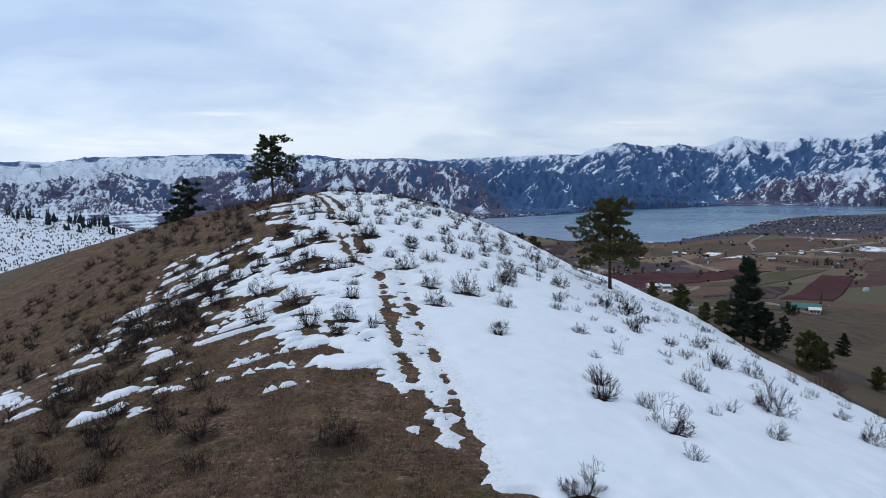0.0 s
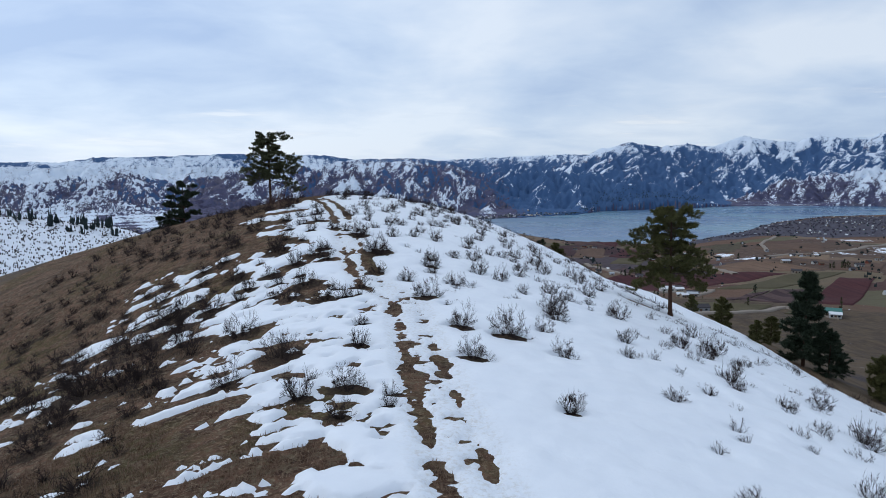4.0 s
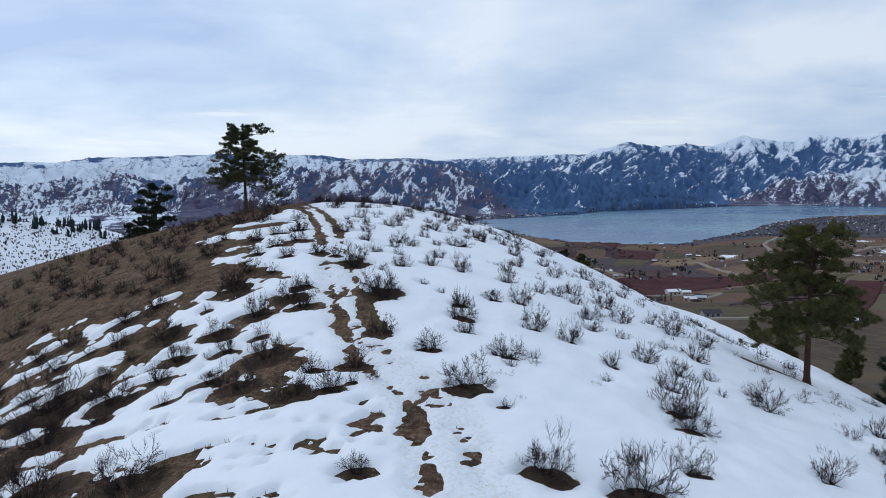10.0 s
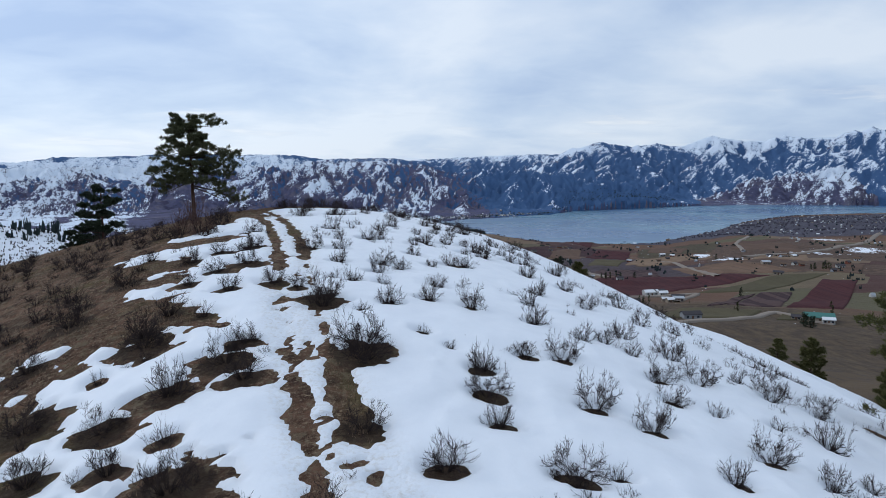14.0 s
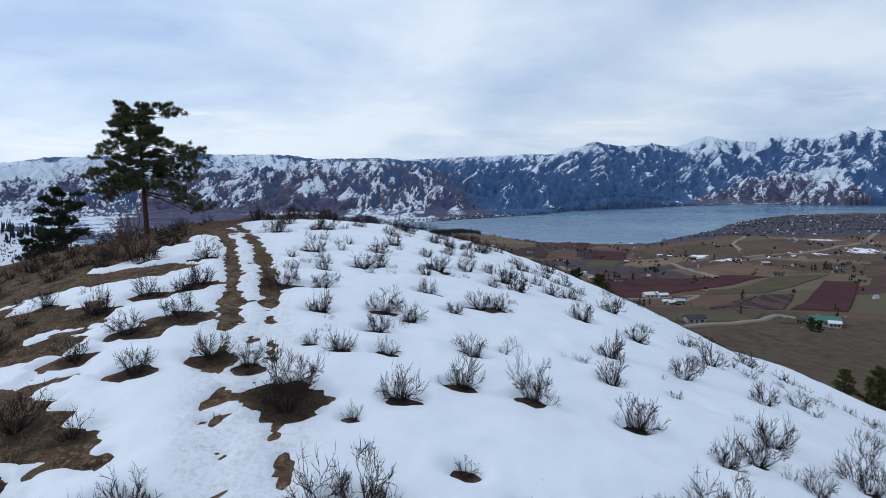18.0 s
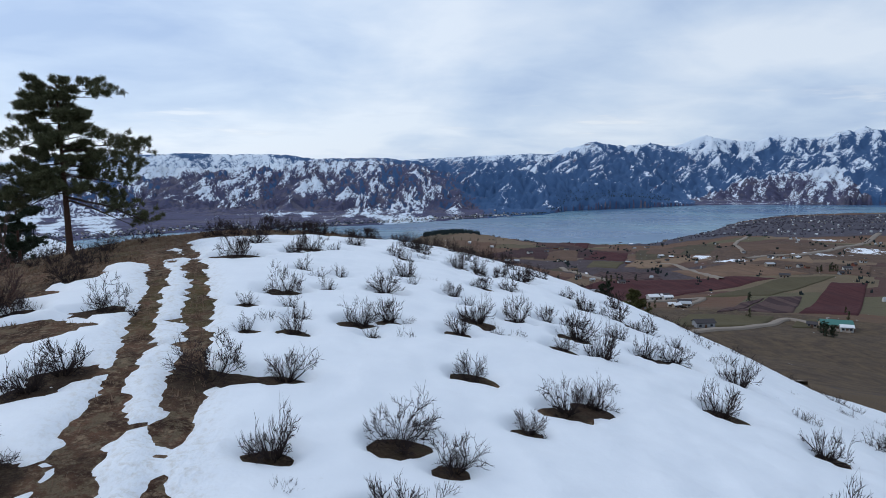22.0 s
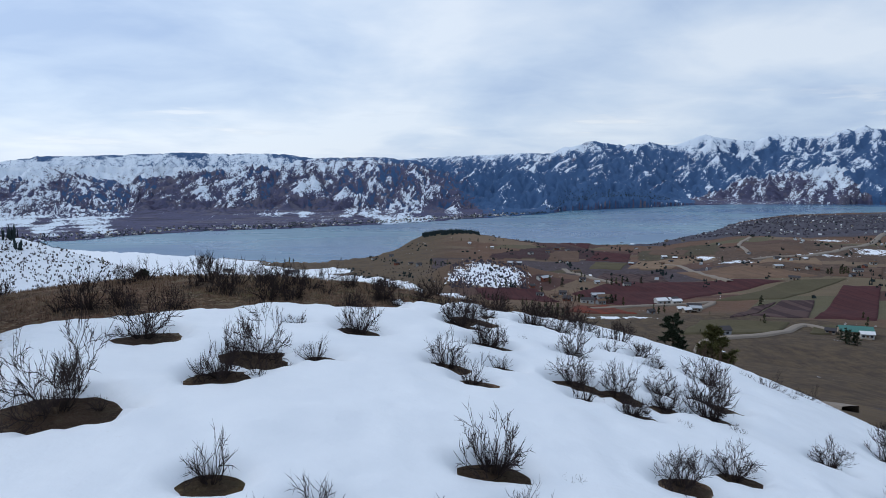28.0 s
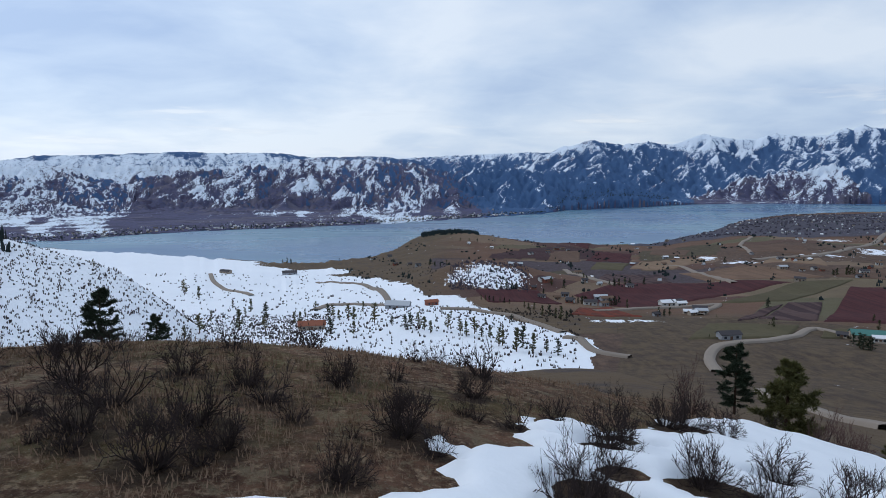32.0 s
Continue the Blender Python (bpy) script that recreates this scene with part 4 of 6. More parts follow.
def snow_field(x, y):
    """Metres of snow cover inwards from its edge: above nought there is snow."""
    n1, n2 = fbm(x / 5.5, y / 3.6, 5, 71) - 0.5, fbm(x / 1.3, y / 1.0, 4, 83) - 0.5
    n3 = fbm(x / 9.0, y / 2.6, 4, 95) - 0.5
    s = (x - np.interp(y, EDGE_Y, EDGE_X)) * 0.75
    s = np.where(s < 0, s * np.where(y > 90, 0.8, 0.5), s)
    s = np.clip(s, -3.2, 4.5) + n1 * 5.0 * smooth(7, 1.5, s) + n3 * 6.5 * smooth(3, -1, s) * smooth(96, 88, y) + n2 * 1.5 * smooth(3.5, 0.5, s)
    streak = fbm((x * 0.88 + y * 0.47) / 3.0, (y * 0.88 - x * 0.47) / 1.05, 5, 44, 0.62)
    isle = smooth(15, 24, y) * smooth(72, 60, y) * smooth(-34, -24, x)
    isles = ((streak - np.interp(y, [14, 26, 40, 60], [0.60, 0.60, 0.575, 0.57])) * 6.0 + n2 * 1.6 + n1 * 1.0) * isle - (1 - isle) * 4
    # melted mottles between the track and the bare flank
    beside = x - np.interp(y, RUT_Y, RUT_X)
    mott = smooth(9, 12, y) * smooth(66, 54, y) * smooth(2.6 - 2 * smooth(18, 24, y), -1.2, beside)
    blot = 0.55 * fbm(x / 2.6, y / 1.5, 4, 37, 0.55) + 0.45 * fbm(x / 0.95, y / 0.62, 4, 53, 0.6)
    hold = np.interp(beside, [-15, -9, -4, -1], [0.515, 0.545, 0.565, 0.60]) + 0.04 * smooth(44, 54, y) - 0.035 * smooth(30, 22, y) - 0.13 * smooth(44, 34, y) * smooth(-2, -6, beside)
    s = np.minimum(s, (hold - blot) * 6.0 + (1 - mott) * 5) - 0.4 * smooth(-4, -8, beside) * smooth(44, 35, y)
    s = np.maximum(s, isles - 3 * smooth(-4, -1, beside) - 0.3 * smooth(44, 32, y))
    s = s + (fbm(x / 0.55, y / 0.45, 3, 29, 0.6) - 0.5) * 0.55 * smooth(1.6, 0.2, np.abs(s))
    a, b, across = ruts(x, y)
    wob = n2 * 1.1 + (fbm(x / 0.4, y / 0.4, 3, 61, 0.6) - 0.5) * 0.7
    wa = np.interp(y, [0, 14, 17, 23, 30, 36, 47, 49, 52, 58, 61, 69, 71, 90, 93], [0.9, 0.6, 0.3, 0.22, 0.16, 0.34, 0.34, -0.05, 0.34, 0.25, -0.05, 0.0, 0.30, 0.34, 0.2])
    wb = np.interp(y, [0, 14, 17, 24, 35, 37, 39.5, 41, 53, 56, 60, 63, 72, 75, 90, 93], [0.9, 0.5, 0.3, 0.10, 0.06, 0.25, 0.2, -0.1, -0.15, 0.5, 0.3, -0.1, 0.0, 0.34, 0.30, 0.1])
    s = np.minimum(s, (np.hypot((x - 14.6) / 2.6, (y - 61.6 + (x - 14.6) * 0.25) / 0.8) - 1) * 1.2 + n2)
    s = np.minimum(s, (a - wa + wob * np.interp(y, [40, 60], [0.95, 0.55])) * 1.3)
    s = np.minimum(s, (b - wb + wob * 0.6) * 1.3)
    # trodden snow along the track, worn through in spots
    trodden = smooth(1.9, 0.8, np.abs(across - 0.6)) * smooth(14, 20, y) * smooth(96, 88, y)
    s = np.minimum(s, (0.675 - fbm(x / 0.5, y / 0.62, 3, 91, 0.6)) * 3.5 + (1 - trodden) * 4)
    return s


def melt(x, y, s, xs, ys, step):
    """Holes thawed round each shrub, deeper on the level crest than on the shaded flank."""
    r = random.Random(5)
    for bx, by, bw in SHRUBS:
        side = bx - float(np.interp(by, RUT_Y, RUT_X))
        k = float(np.interp(side, [-12, -3, 0, 6, 11, 16], [0.86, 0.80, 0.60, 0.40, 0.24, 0.16])) * float(np.interp(by, [15, 34, 46], [0.55, 0.6, 1.0]))
        k = 0.50 if by > 74 else k
        rad, flat = 0.10 + bw * k * r.uniform(0.8, 1.12), r.uniform(0.62, 0.85)
        ox, oy = bx + r.uniform(-0.1, 0.15), by - 0.14 * bw
        m = rad * 1.6 + 0.6
        i0, i1 = np.searchsorted(ys, [oy - m, oy + m])
        j0, j1 = np.searchsorted(xs, [ox - m, ox + m])
        if i0 == i1 or j0 == j1:
            continue
        px, py = x[i0:i1, j0:j1], y[i0:i1, j0:j1]
        d = np.hypot(px - ox, (py - oy) / flat)
        s[i0:i1, j0:j1] = np.minimum(s[i0:i1, j0:j1], d - rad + (fbm(px / 0.75, py / 0.6, 4, 7, 0.6) - 0.5) * 1.15 * rad + 0.04)
    return s


# the ridge top: bare soil, and the snow sheet lying over it
X0, X1, Y0, Y1 = -58.0, 43.0, -8.0, 133.0


def build_ridge():
    xs, ys = np.arange(X0, X1 + 0.01, 0.35), np.arange(Y0, Y1 + 0.01, 0.35)
    y, x = np.meshgrid(ys, xs, indexing="ij")
    z = soil_height(x, y)
    # darkens the soil round each shrub: fallen leaves plus painted shade
    litter = np.zeros_like(x)
    for bx, by, bw in SHRUBS:
        i0, i1 = np.searchsorted(ys, [by - 2.5, by + 2.5])
        j0, j1 = np.searchsorted(xs, [bx - 2.5, bx + 2.5])
        dist = np.hypot(x[i0:i1, j0:j1] - bx, y[i0:i1, j0:j1] - by)
        litter[i0:i1, j0:j1] = np.maximum(litter[i0:i1, j0:j1], smooth(0.95 * bw, 0.3 * bw, dist))
    edge = np.minimum(np.minimum(x - X0, X1 - x), np.minimum(y - Y0, Y1 - y))
    z = z - 1.2 * smooth(1.5, 0, edge)
    ob = sheet("ridge_ground", x, y, z, len(ys), len(xs), (("litter", litter),))
    ob.data.materials.append(SOIL)
    tagged(ob, "brown dry-grass soil of the ridge top, mossy in places", "ground", kind="structure")


build_ridge()


def build_snow():
    step = 0.18
    xs, ys = np.arange(-42, 40.01, step), np.arange(8, 124.01, step)
    y, x = np.meshgrid(ys, xs, indexing="ij")
    s = melt(x, y, snow_field(x, y), xs, ys, step)
    a, b, across = ruts(x, y)
    churn = smooth(0.95, 0.25, np.minimum(a, b)) + 0.5 * smooth(2.2, 0.9, np.abs(across - 0.7))
    thick = np.clip(s * 0.62, -0.14, 0.2) + 0.05 * smooth(0.3, 2.5, s)
    thick = thick + (fbm(x / 1.9, y / 1.9, 3, 13) - 0.5) * 0.10 * smooth(0, 0.6, s)
    thick = thick - 0.10 * np.clip(churn, 0, 1) * smooth(0.0, 0.3, s) * (0.5 + fbm(x / 0.33, y / 0.33, 3, 17))
    edge = np.minimum(np.minimum(x + 42, 40 - x), np.minimum(y - 8, 124 - y))
    z = soil_height(x, y) + thick - 0.6 * smooth(1.0, 0, edge)
    ob = sheet("snow", x, y, z, len(ys), len(xs), (("churn", np.clip(churn, 0, 1)),))
    ob.data.materials.append(SNOW)
    tagged(ob, "patchy old snow thawed round shrubs and along wheel tracks", "snow", kind="stuff")


build_snow()

BARK = plain("shrub_bark", (0.027, 0.021, 0.020), 0.95, 0.4, 6, 0.05)
TWIG = plain("shrub_twig", (0.036, 0.027, 0.026), 0.9, 0.4, 8, 0.05)
RED_TWIG = plain("willow_twig", (0.085, 0.050, 0.042), 0.85, 0.35, 8)


def tube(verts, faces, p, q, r0, r1, sides=3):
    """One tapered limb from p to q."""
    d = (q - p).normalized()
    a = d.orthogonal().normalized()
    b = d.cross(a)
    k = len(verts)
    for c, r in ((p, r0), (q, r1)):
        for i in range(sides):
            t = 2 * math.pi * i / sides
            verts.append(c + a * (r * math.cos(t)) + b * (r * math.sin(t)))
    for i in range(sides):
        j = (i + 1) % sides
        faces.append((k + i, k + j, k + sides + j, k + sides + i))


def mesh_of(name, verts, faces, material, smooth_faces=False):
    me = bpy.data.meshes.new(name)
    me.from_pydata([tuple(v) for v in verts], [], faces)
    if smooth_faces:
        me.polygons.foreach_set("use_smooth", np.ones(len(me.polygons), bool))
    me.materials.append(material)
    me.update()
    return me


def part(name, me, parent, label=""):
    ob = new(name, me)
    ob.parent = parent
    if label:
        tagged(ob, label)
    return ob


def shrub_stems(seed, stems, rise, depth, twig=TWIG, lean=0.0, high=0.62, slim=0.84):
    """The stems of a gnarled, spreading bush one metre broad, each a mesh with its forks and twigs."""
    r = random.Random(seed)
    made = []
    for i in range(stems):
        v, f, fine = [], [], []

        def spike(p, q, rad):
            d = (q - p).normalized()
            a = d.orthogonal().normalized()
            b = d.cross(a)
            k = len(v)
            v.extend([p + a * rad, p - a * rad * 0.5 + b * rad * 0.87, p - a * rad * 0.5 - b * rad * 0.87, q])
            f.extend([(k, k + 1, k + 3), (k + 1, k + 2, k + 3), (k + 2, k, k + 3)])
            fine.extend([1, 1, 1])

        def grow(p, d, length, rad, level):
            wild = Vector((r.uniform(-1, 1), r.uniform(-1, 1), r.uniform(-0.7, 0.8)))
            end_d = (d + wild * 0.42 + Vector((0, 0, 0.10))).normalized()
            if level >= depth:
                spike(p, p + end_d * length * r.uniform(0.7, 1.3), rad)
                return
            m = p + (d + wild * -0.2).normalized() * length * 0.5
            q = m + end_d * length * 0.5
            k = len(f)
            if level < 2:
                tube(v, f, p, m, rad, rad * 0.85)
                tube(v, f, m, q, rad * 0.85, rad * 0.7)
            else:
                tube(v, f, p, q, rad, rad * 0.65)
            fine.extend([int(level >= 2)] * (len(f) - k))
            for j in range(3 if level != 1 else r.choice((2, 3))):
                nd = (end_d + Vector((r.uniform(-1, 1), r.uniform(-1, 1), r.uniform(-0.7, 0.8))) * 0.85).normalized()
                grow(q if j < 2 else m, nd, length * r.uniform(0.62, 0.95), max(rad * 0.62, 0.0046 * slim), level + 1)

        t = 2 * math.pi * (i + r.uniform(-0.4, 0.4)) / stems
        d = Vector((math.cos(t) + lean, math.sin(t), r.uniform(0.1, 1.0) * rise)).normalized()
        root = Vector((math.cos(t) * 0.05, math.sin(t) * 0.05, -0.05))
        grow(root, d, r.uniform(0.15, 0.25), slim * r.uniform(0.009, 0.016), 0)
        for j in range(15):
            t2 = t + r.uniform(-0.6, 0.6)
            spike(root, root + Vector((math.cos(t2) * r.uniform(0.1, 0.3), math.sin(t2) * r.uniform(0.1, 0.3), r.uniform(0.06, 0.28))), 0.007 * slim)
        made.append((v, f, fine))
    pts = np.array([p for v, f, fine in made for p in v])
    wide, top = np.percentile(np.hypot(pts[:, 0], pts[:, 1]), 96) * 2, np.percentile(pts[:, 2], 98)
    out = []
    for v, f, fine in made:
        me = mesh_of("stem", [(p.x / wide, p.y / wide, p.z * high / top) for p in v], f, BARK)
        me.materials.append(twig)
        me.polygons.foreach_set("material_index", np.array(fine, np.int32))
        out.append(me)
    return out


def triangles(me):
    me.calc_loop_triangles()
    tri = np.array([t.vertices[:] for t in me.loop_triangles])
    return tri, np.array([me.polygons[t.polygon_index].material_index for t in me.loop_triangles])


def joined(name, stems, places, label):
    """Many shrubs as one mesh, for those beyond counting."""
    co, polys, mats, k = [], [], [], 0
    data = []
    for me in stems:
        v = np.empty(len(me.vertices) * 3, np.float32)
        me.vertices.foreach_get("co", v)
        data.append((v.reshape(-1, 3), *triangles(me)))
    for x, y, z, w, turn in places:
        c, s = math.cos(turn), math.sin(turn)
        for v, f, m in data:
            co.append(np.stack([x + w * (v[:, 0] * c - v[:, 1] * s), y + w * (v[:, 0] * s + v[:, 1] * c), z + w * v[:, 2]], -1))
            polys.append(f + k)
            mats.append(m)
            k += len(v)
    co, mats = np.concatenate(co), np.concatenate(mats)
    polys = np.concatenate(polys)
    me = bpy.data.meshes.new(name)
    me.vertices.add(len(co))
    me.vertices.foreach_set("co", co.astype(np.float32).ravel())
    me.loops.add(polys.size)
    me.loops.foreach_set("vertex_index", polys.astype(np.int32).ravel())
    me.polygons.add(len(polys))
    me.polygons.foreach_set("loop_start", np.arange(0, polys.size, polys.shape[1], dtype=np.int32))
    me.polygons.foreach_set("material_index", mats.astype(np.int32))
    me.update(calc_edges=True)
    for m in (BARK, TWIG):
        me.materials.append(m)
    return tagged(new(name, me), label, "brush", kind="stuff")


def shrub(stems, x, y, z, breadth, turn, tall, label):
    ob = new("shrub")
    ob.matrix_basis = Matrix.LocRotScale((x, y, z), Euler((0, 0, turn)), (breadth, breadth, breadth * tall))
    for me in stems:
        part("stem", me, ob)
    return tagged(ob, label, "shrub", "shrubs of the ridge")


KINDS = [shrub_stems(1, 9, 1.6, 4), shrub_stems(2, 8, 1.3, 4), shrub_stems(3, 10, 1.1, 4), shrub_stems(4, 8, 1.9, 4),
         shrub_stems(5, 9, 1.0, 4, lean=0.35), shrub_stems(6, 8, 1.2, 4, lean=-0.4), shrub_stems(9, 10, 0.9, 4)]
LOW = [shrub_stems(61, 7, 1.5, 3), shrub_stems(62, 6, 1.2, 3), shrub_stems(63, 7, 2.0, 3, lean=0.3)]
BIG = [shrub_stems(71, 7, 1.1, 5, slim=0.62), shrub_stems(72, 8, 0.9, 5, lean=0.2, slim=0.62), shrub_stems(73, 7, 1.3, 5, slim=0.62)]
RED = shrub_stems(7, 8, 4.0, 4, RED_TWIG, high=0.9)


def plant_shrubs():
    r = random.Random(21)
    xs, ys = np.array([b[0] for b in SHRUBS]), np.array([b[1] for b in SHRUBS])
    zs, cover = soil_height(xs, ys), snow_field(xs, ys)
    for (x, y, w), z, c in list(zip(SHRUBS, zs, cover))[:COUNTED]:
        size = "low small" if w < 0.7 else "broad" if w > 1.35 else "bushy"
        where = "in a thawed hole in the snow" if c > 0.4 else "on bare brown ground"
        shrub(r.choice(BIG if w > 1.3 else KINDS if w > 0.75 else LOW), x, y, float(z), max(0.5, w) * (1.14 if w < 1.3 else 1.02), r.uniform(0, 6.28), r.uniform(0.85, 1.2), f"{size} leafless grey-brown shrub {where}")


plant_shrubs()
for rx, ry, rb in ((12.2, 119.5, 1.8), (14.0, 121.0, 1.6), (28.5, 47.0, 1.5), (31.0, 49.5, 1.8), (33.5, 46.5, 1.6), (9.0, 116.5, 1.5), (-19.6, 81.2, 2.1), (-21.5, 83.5, 1.7), (-1.2, 107.6, 1.2)):
    shrub(RED, rx, ry, float(soil_height(np.array([rx]), np.array([ry]))[0]), rb, rx, 1.3, "tall upright shrub with reddish bare stems on the bank")


def brush():
    """Brush of the bare flank, and that crowding the brow where the ground falls away."""
    r = random.Random(33)
    spots = [(x, y, w * 1.15) for x, y, w in SHRUBS[COUNTED:]]
    for k in range(34):
        x = r.uniform(-34, 16)
        spots.append((x, r.uniform(106.5, 116) + max(0, x + 2) * 0.4, r.uniform(0.5, 0.95)))
    for x, y, w in SHRUBS[:COUNTED]:
        if y > 38 and r.random() < 0.5:
            t, far_off = r.uniform(0, 6.28), r.uniform(0.6, 1.5)
            spots.append((x + far_off * math.cos(t), y + far_off * math.sin(t), r.uniform(0.25, 0.7)))
    for k in range(330):
        y = r.uniform(34, 104)
        x = r.uniform(9, 31) - 0.10 * (y - 38)
        if all((x - a) ** 2 + (y - b) ** 2 > 1.6 for a, b, c in SHRUBS):
            spots.append((x, y, r.uniform(0.4, 1.1)))
    xs, ys = np.array([q[0] for q in spots]), np.array([q[1] for q in spots])
    zs = soil_height(xs, ys)
    sets = [[], [], []]
    for (x, y, w), z in zip(spots, zs):
        r.choice(sets).append((x, y, float(z), w, r.uniform(0, 6.28)))
    for places, seed in zip(sets, (51, 52, 53)):
        joined("brush", shrub_stems(seed, 7, 1.4, 3), places, "leafless grey-brown brush on the flank and brow of the ridge")


brush()

STRAW = plain("dry_grass", (0.212, 0.140, 0.094), 0.95, 0.5, 2.0)


def dry_grass():
    """Short dead grass standing where the ground is bare."""
    g = np.random.default_rng(4)
    x, y = np.concatenate([g.uniform(-20, 5, 34000), g.uniform(-22, 4, 26000), g.uniform(-24, 4, 16000), g.uniform(-46, -10, 40000)]), np.concatenate([g.uniform(9, 34, 34000), g.uniform(12, 62, 26000), g.uniform(88, 114, 16000), g.uniform(40, 112, 40000)])
    keep = (snow_field(x, y) < -0.15) & (fbm(x / 1.5, y / 1.5, 3, 3) > 0.43)
    x, y = x[keep], y[keep]
    z = soil_height(x, y)
    n = len(x)
    verts = np.zeros((n, 3, 3, 3))
    for k in range(3):
        t, tall, lean = g.uniform(0, 6.28, n), g.uniform(0.05, 0.17, n), g.uniform(0.0, 0.12, n)
        bx, by = x + g.normal(0, 0.05, n), y + g.normal(0, 0.05, n)
        verts[:, k, 0] = np.stack([bx - 0.014 * np.cos(t), by - 0.014 * np.sin(t), z - 0.02], -1)
        verts[:, k, 1] = np.stack([bx + 0.014 * np.cos(t), by + 0.014 * np.sin(t), z - 0.02], -1)
        verts[:, k, 2] = np.stack([bx + lean * np.sin(t), by - lean * np.cos(t), z + tall], -1)
    me = bpy.data.meshes.new("dry_grass")
    me.vertices.add(n * 9)
    me.vertices.foreach_set("co", verts.astype(np.float32).ravel())
    me.loops.add(n * 9)
    me.loops.foreach_set("vertex_index", np.arange(n * 9, dtype=np.int32))
    me.polygons.add(n * 3)
    me.polygons.foreach_set("loop_start", np.arange(0, n * 9, 3, dtype=np.int32))
    me.update(calc_edges=True)
    me.materials.append(STRAW)
    tagged(new("dry_grass", me), "short dead grass on the bare ground", "grass", kind="stuff")


dry_grass()

# ---- trees ----
PINE_BARK = plain("pine_bark", (0.062, 0.034, 0.024), 0.95, 0.45, 5)
LIMB_BARK = plain("limb_bark", (0.07, 0.052, 0.042), 0.95, 0.4, 6)


def needle_material(name, dark, light):
    m, nt, b = shader(name, 0.7, 0.25)
    n = Net(nt)
    f = n.math("ADD", n.math("MULTIPLY", n.geo.outputs["Random Per Island"], 0.6), n.math("MULTIPLY", n.noise(1.6, 3), 0.5))
    n.put(b.inputs["Base Color"], n.mix(f, dark, light))
    return m


PINE = needle_material("pine_needles", (0.032, 0.042, 0.020), (0.115, 0.115, 0.056))
OLIVE = needle_material("olive_needles", (0.036, 0.042, 0.014), (0.125, 0.115, 0.038))
FIR = needle_material("fir_needles", (0.012, 0.022, 0.014), (0.040, 0.055, 0.030))


def tuft(v, f, p, out, r, n, size, width):
    """A brush of needles at p, spread round the way out."""
    for _ in range(n):
        d = (out * 0.8 + Vector((r.gauss(0, 1), r.gauss(0, 1), r.gauss(0.25, 0.8)))).normalized()
        side = d.orthogonal().normalized() * width
        side.rotate(Matrix.Rotation(r.uniform(0, 6.28), 3, d))
        a = p + d * size * r.uniform(-0.15, 0.25)
        k = len(v)
        v.extend((a - side, a + side, a + d * size * r.uniform(0.7, 1.1)))
        f.append((k, k + 1, k + 2))


def pine_meshes(seed, height, first, reach, whorls, needles, size, width, leaf, droop=0.0, extra=(), bend=0.15, thick=0.024, forks=2):
    """A pine: tapered trunk, crooked limbs that fork, and needles in brushes along their outer halves.
    reach: limb length by relative height, as knots."""
    r = random.Random(seed)
    tv, tf, lv, lf, nv, nf = [], [], [], [], [], []
    spine = []
    for i in range(11):
        u = i / 10
        spine.append(Vector((bend * height * 0.1 * math.sin(u * 2.4 + seed), bend * height * 0.1 * math.sin(u * 1.7 + 2 * seed), u * height - 0.25)))
    for i in range(10):
        u = i / 10
        tube(tv, tf, spine[i], spine[i + 1], height * thick * (1.02 - u) ** 0.85 + 0.012, height * thick * (1.02 - u - 0.1) ** 0.85 + 0.012, 9)

    def at(u):
        i = min(9, int(u * 10))
        return spine[i].lerp(spine[i + 1], u * 10 - i)

    def limb(p, d, length, rad, level):
        n = 4 if level == 0 else 3 if level == 1 else 2
        q, step = p, length / n
        for k in range(n):
            d = (d + Vector((r.gauss(0, 0.16), r.gauss(0, 0.16), r.gauss(0.05 - droop * 0.25, 0.12)))).normalized()
            e = q + d * step
            tube(lv, lf, q, e, rad * (1 - k * 0.2), rad * (0.8 - k * 0.2) + 0.004, 3)
            if level < forks and k > 0:
                for s in range(2 if level == 0 else 1):
                    nd = (d + Vector((r.uniform(-1, 1), r.uniform(-1, 1), r.uniform(-0.35, 0.5))) * 0.95).normalized()
                    limb(e, nd, length * r.uniform(0.28, 0.45), rad * 0.5, level + 1)
            if level >= 1 or k >= 2 or forks < 2:
                for s in range(needles[level]):
                    tuft(nv, nf, q.lerp(e, r.random()), d, r, needles[3], size * r.uniform(0.7, 1.2), width)
            q = e
        tuft(nv, nf, q, d, r, needles[3] * 2, size * 1.2, width)

    for w in range(whorls):
        u = first + (0.985 - first) * (w + r.uniform(-0.3, 0.3)) / whorls
        u = min(max(u, first), 0.985)
        for k in range(r.choice((2, 3, 3))):
            t = r.uniform(0, 6.28)
            length = float(np.interp(u, reach[0], reach[1])) * r.uniform(0.6, 1.1)
            d = Vector((math.cos(t), math.sin(t), r.uniform(-0.2, 0.25) + 0.3 * u * u - droop)).normalized()
            limb(at(u), d, length, height * thick * 0.26 * (1.1 - u) + 0.01, 0)
    for u, t, length, rise in extra:
        limb(at(u), Vector((math.cos(t), math.sin(t), rise)).normalized(), length, height * thick * 0.3, 0)
    return mesh_of("trunk", tv, tf, PINE_BARK, True), mesh_of("limbs", lv, lf, LIMB_BARK), mesh_of("crown", nv, nf, leaf)


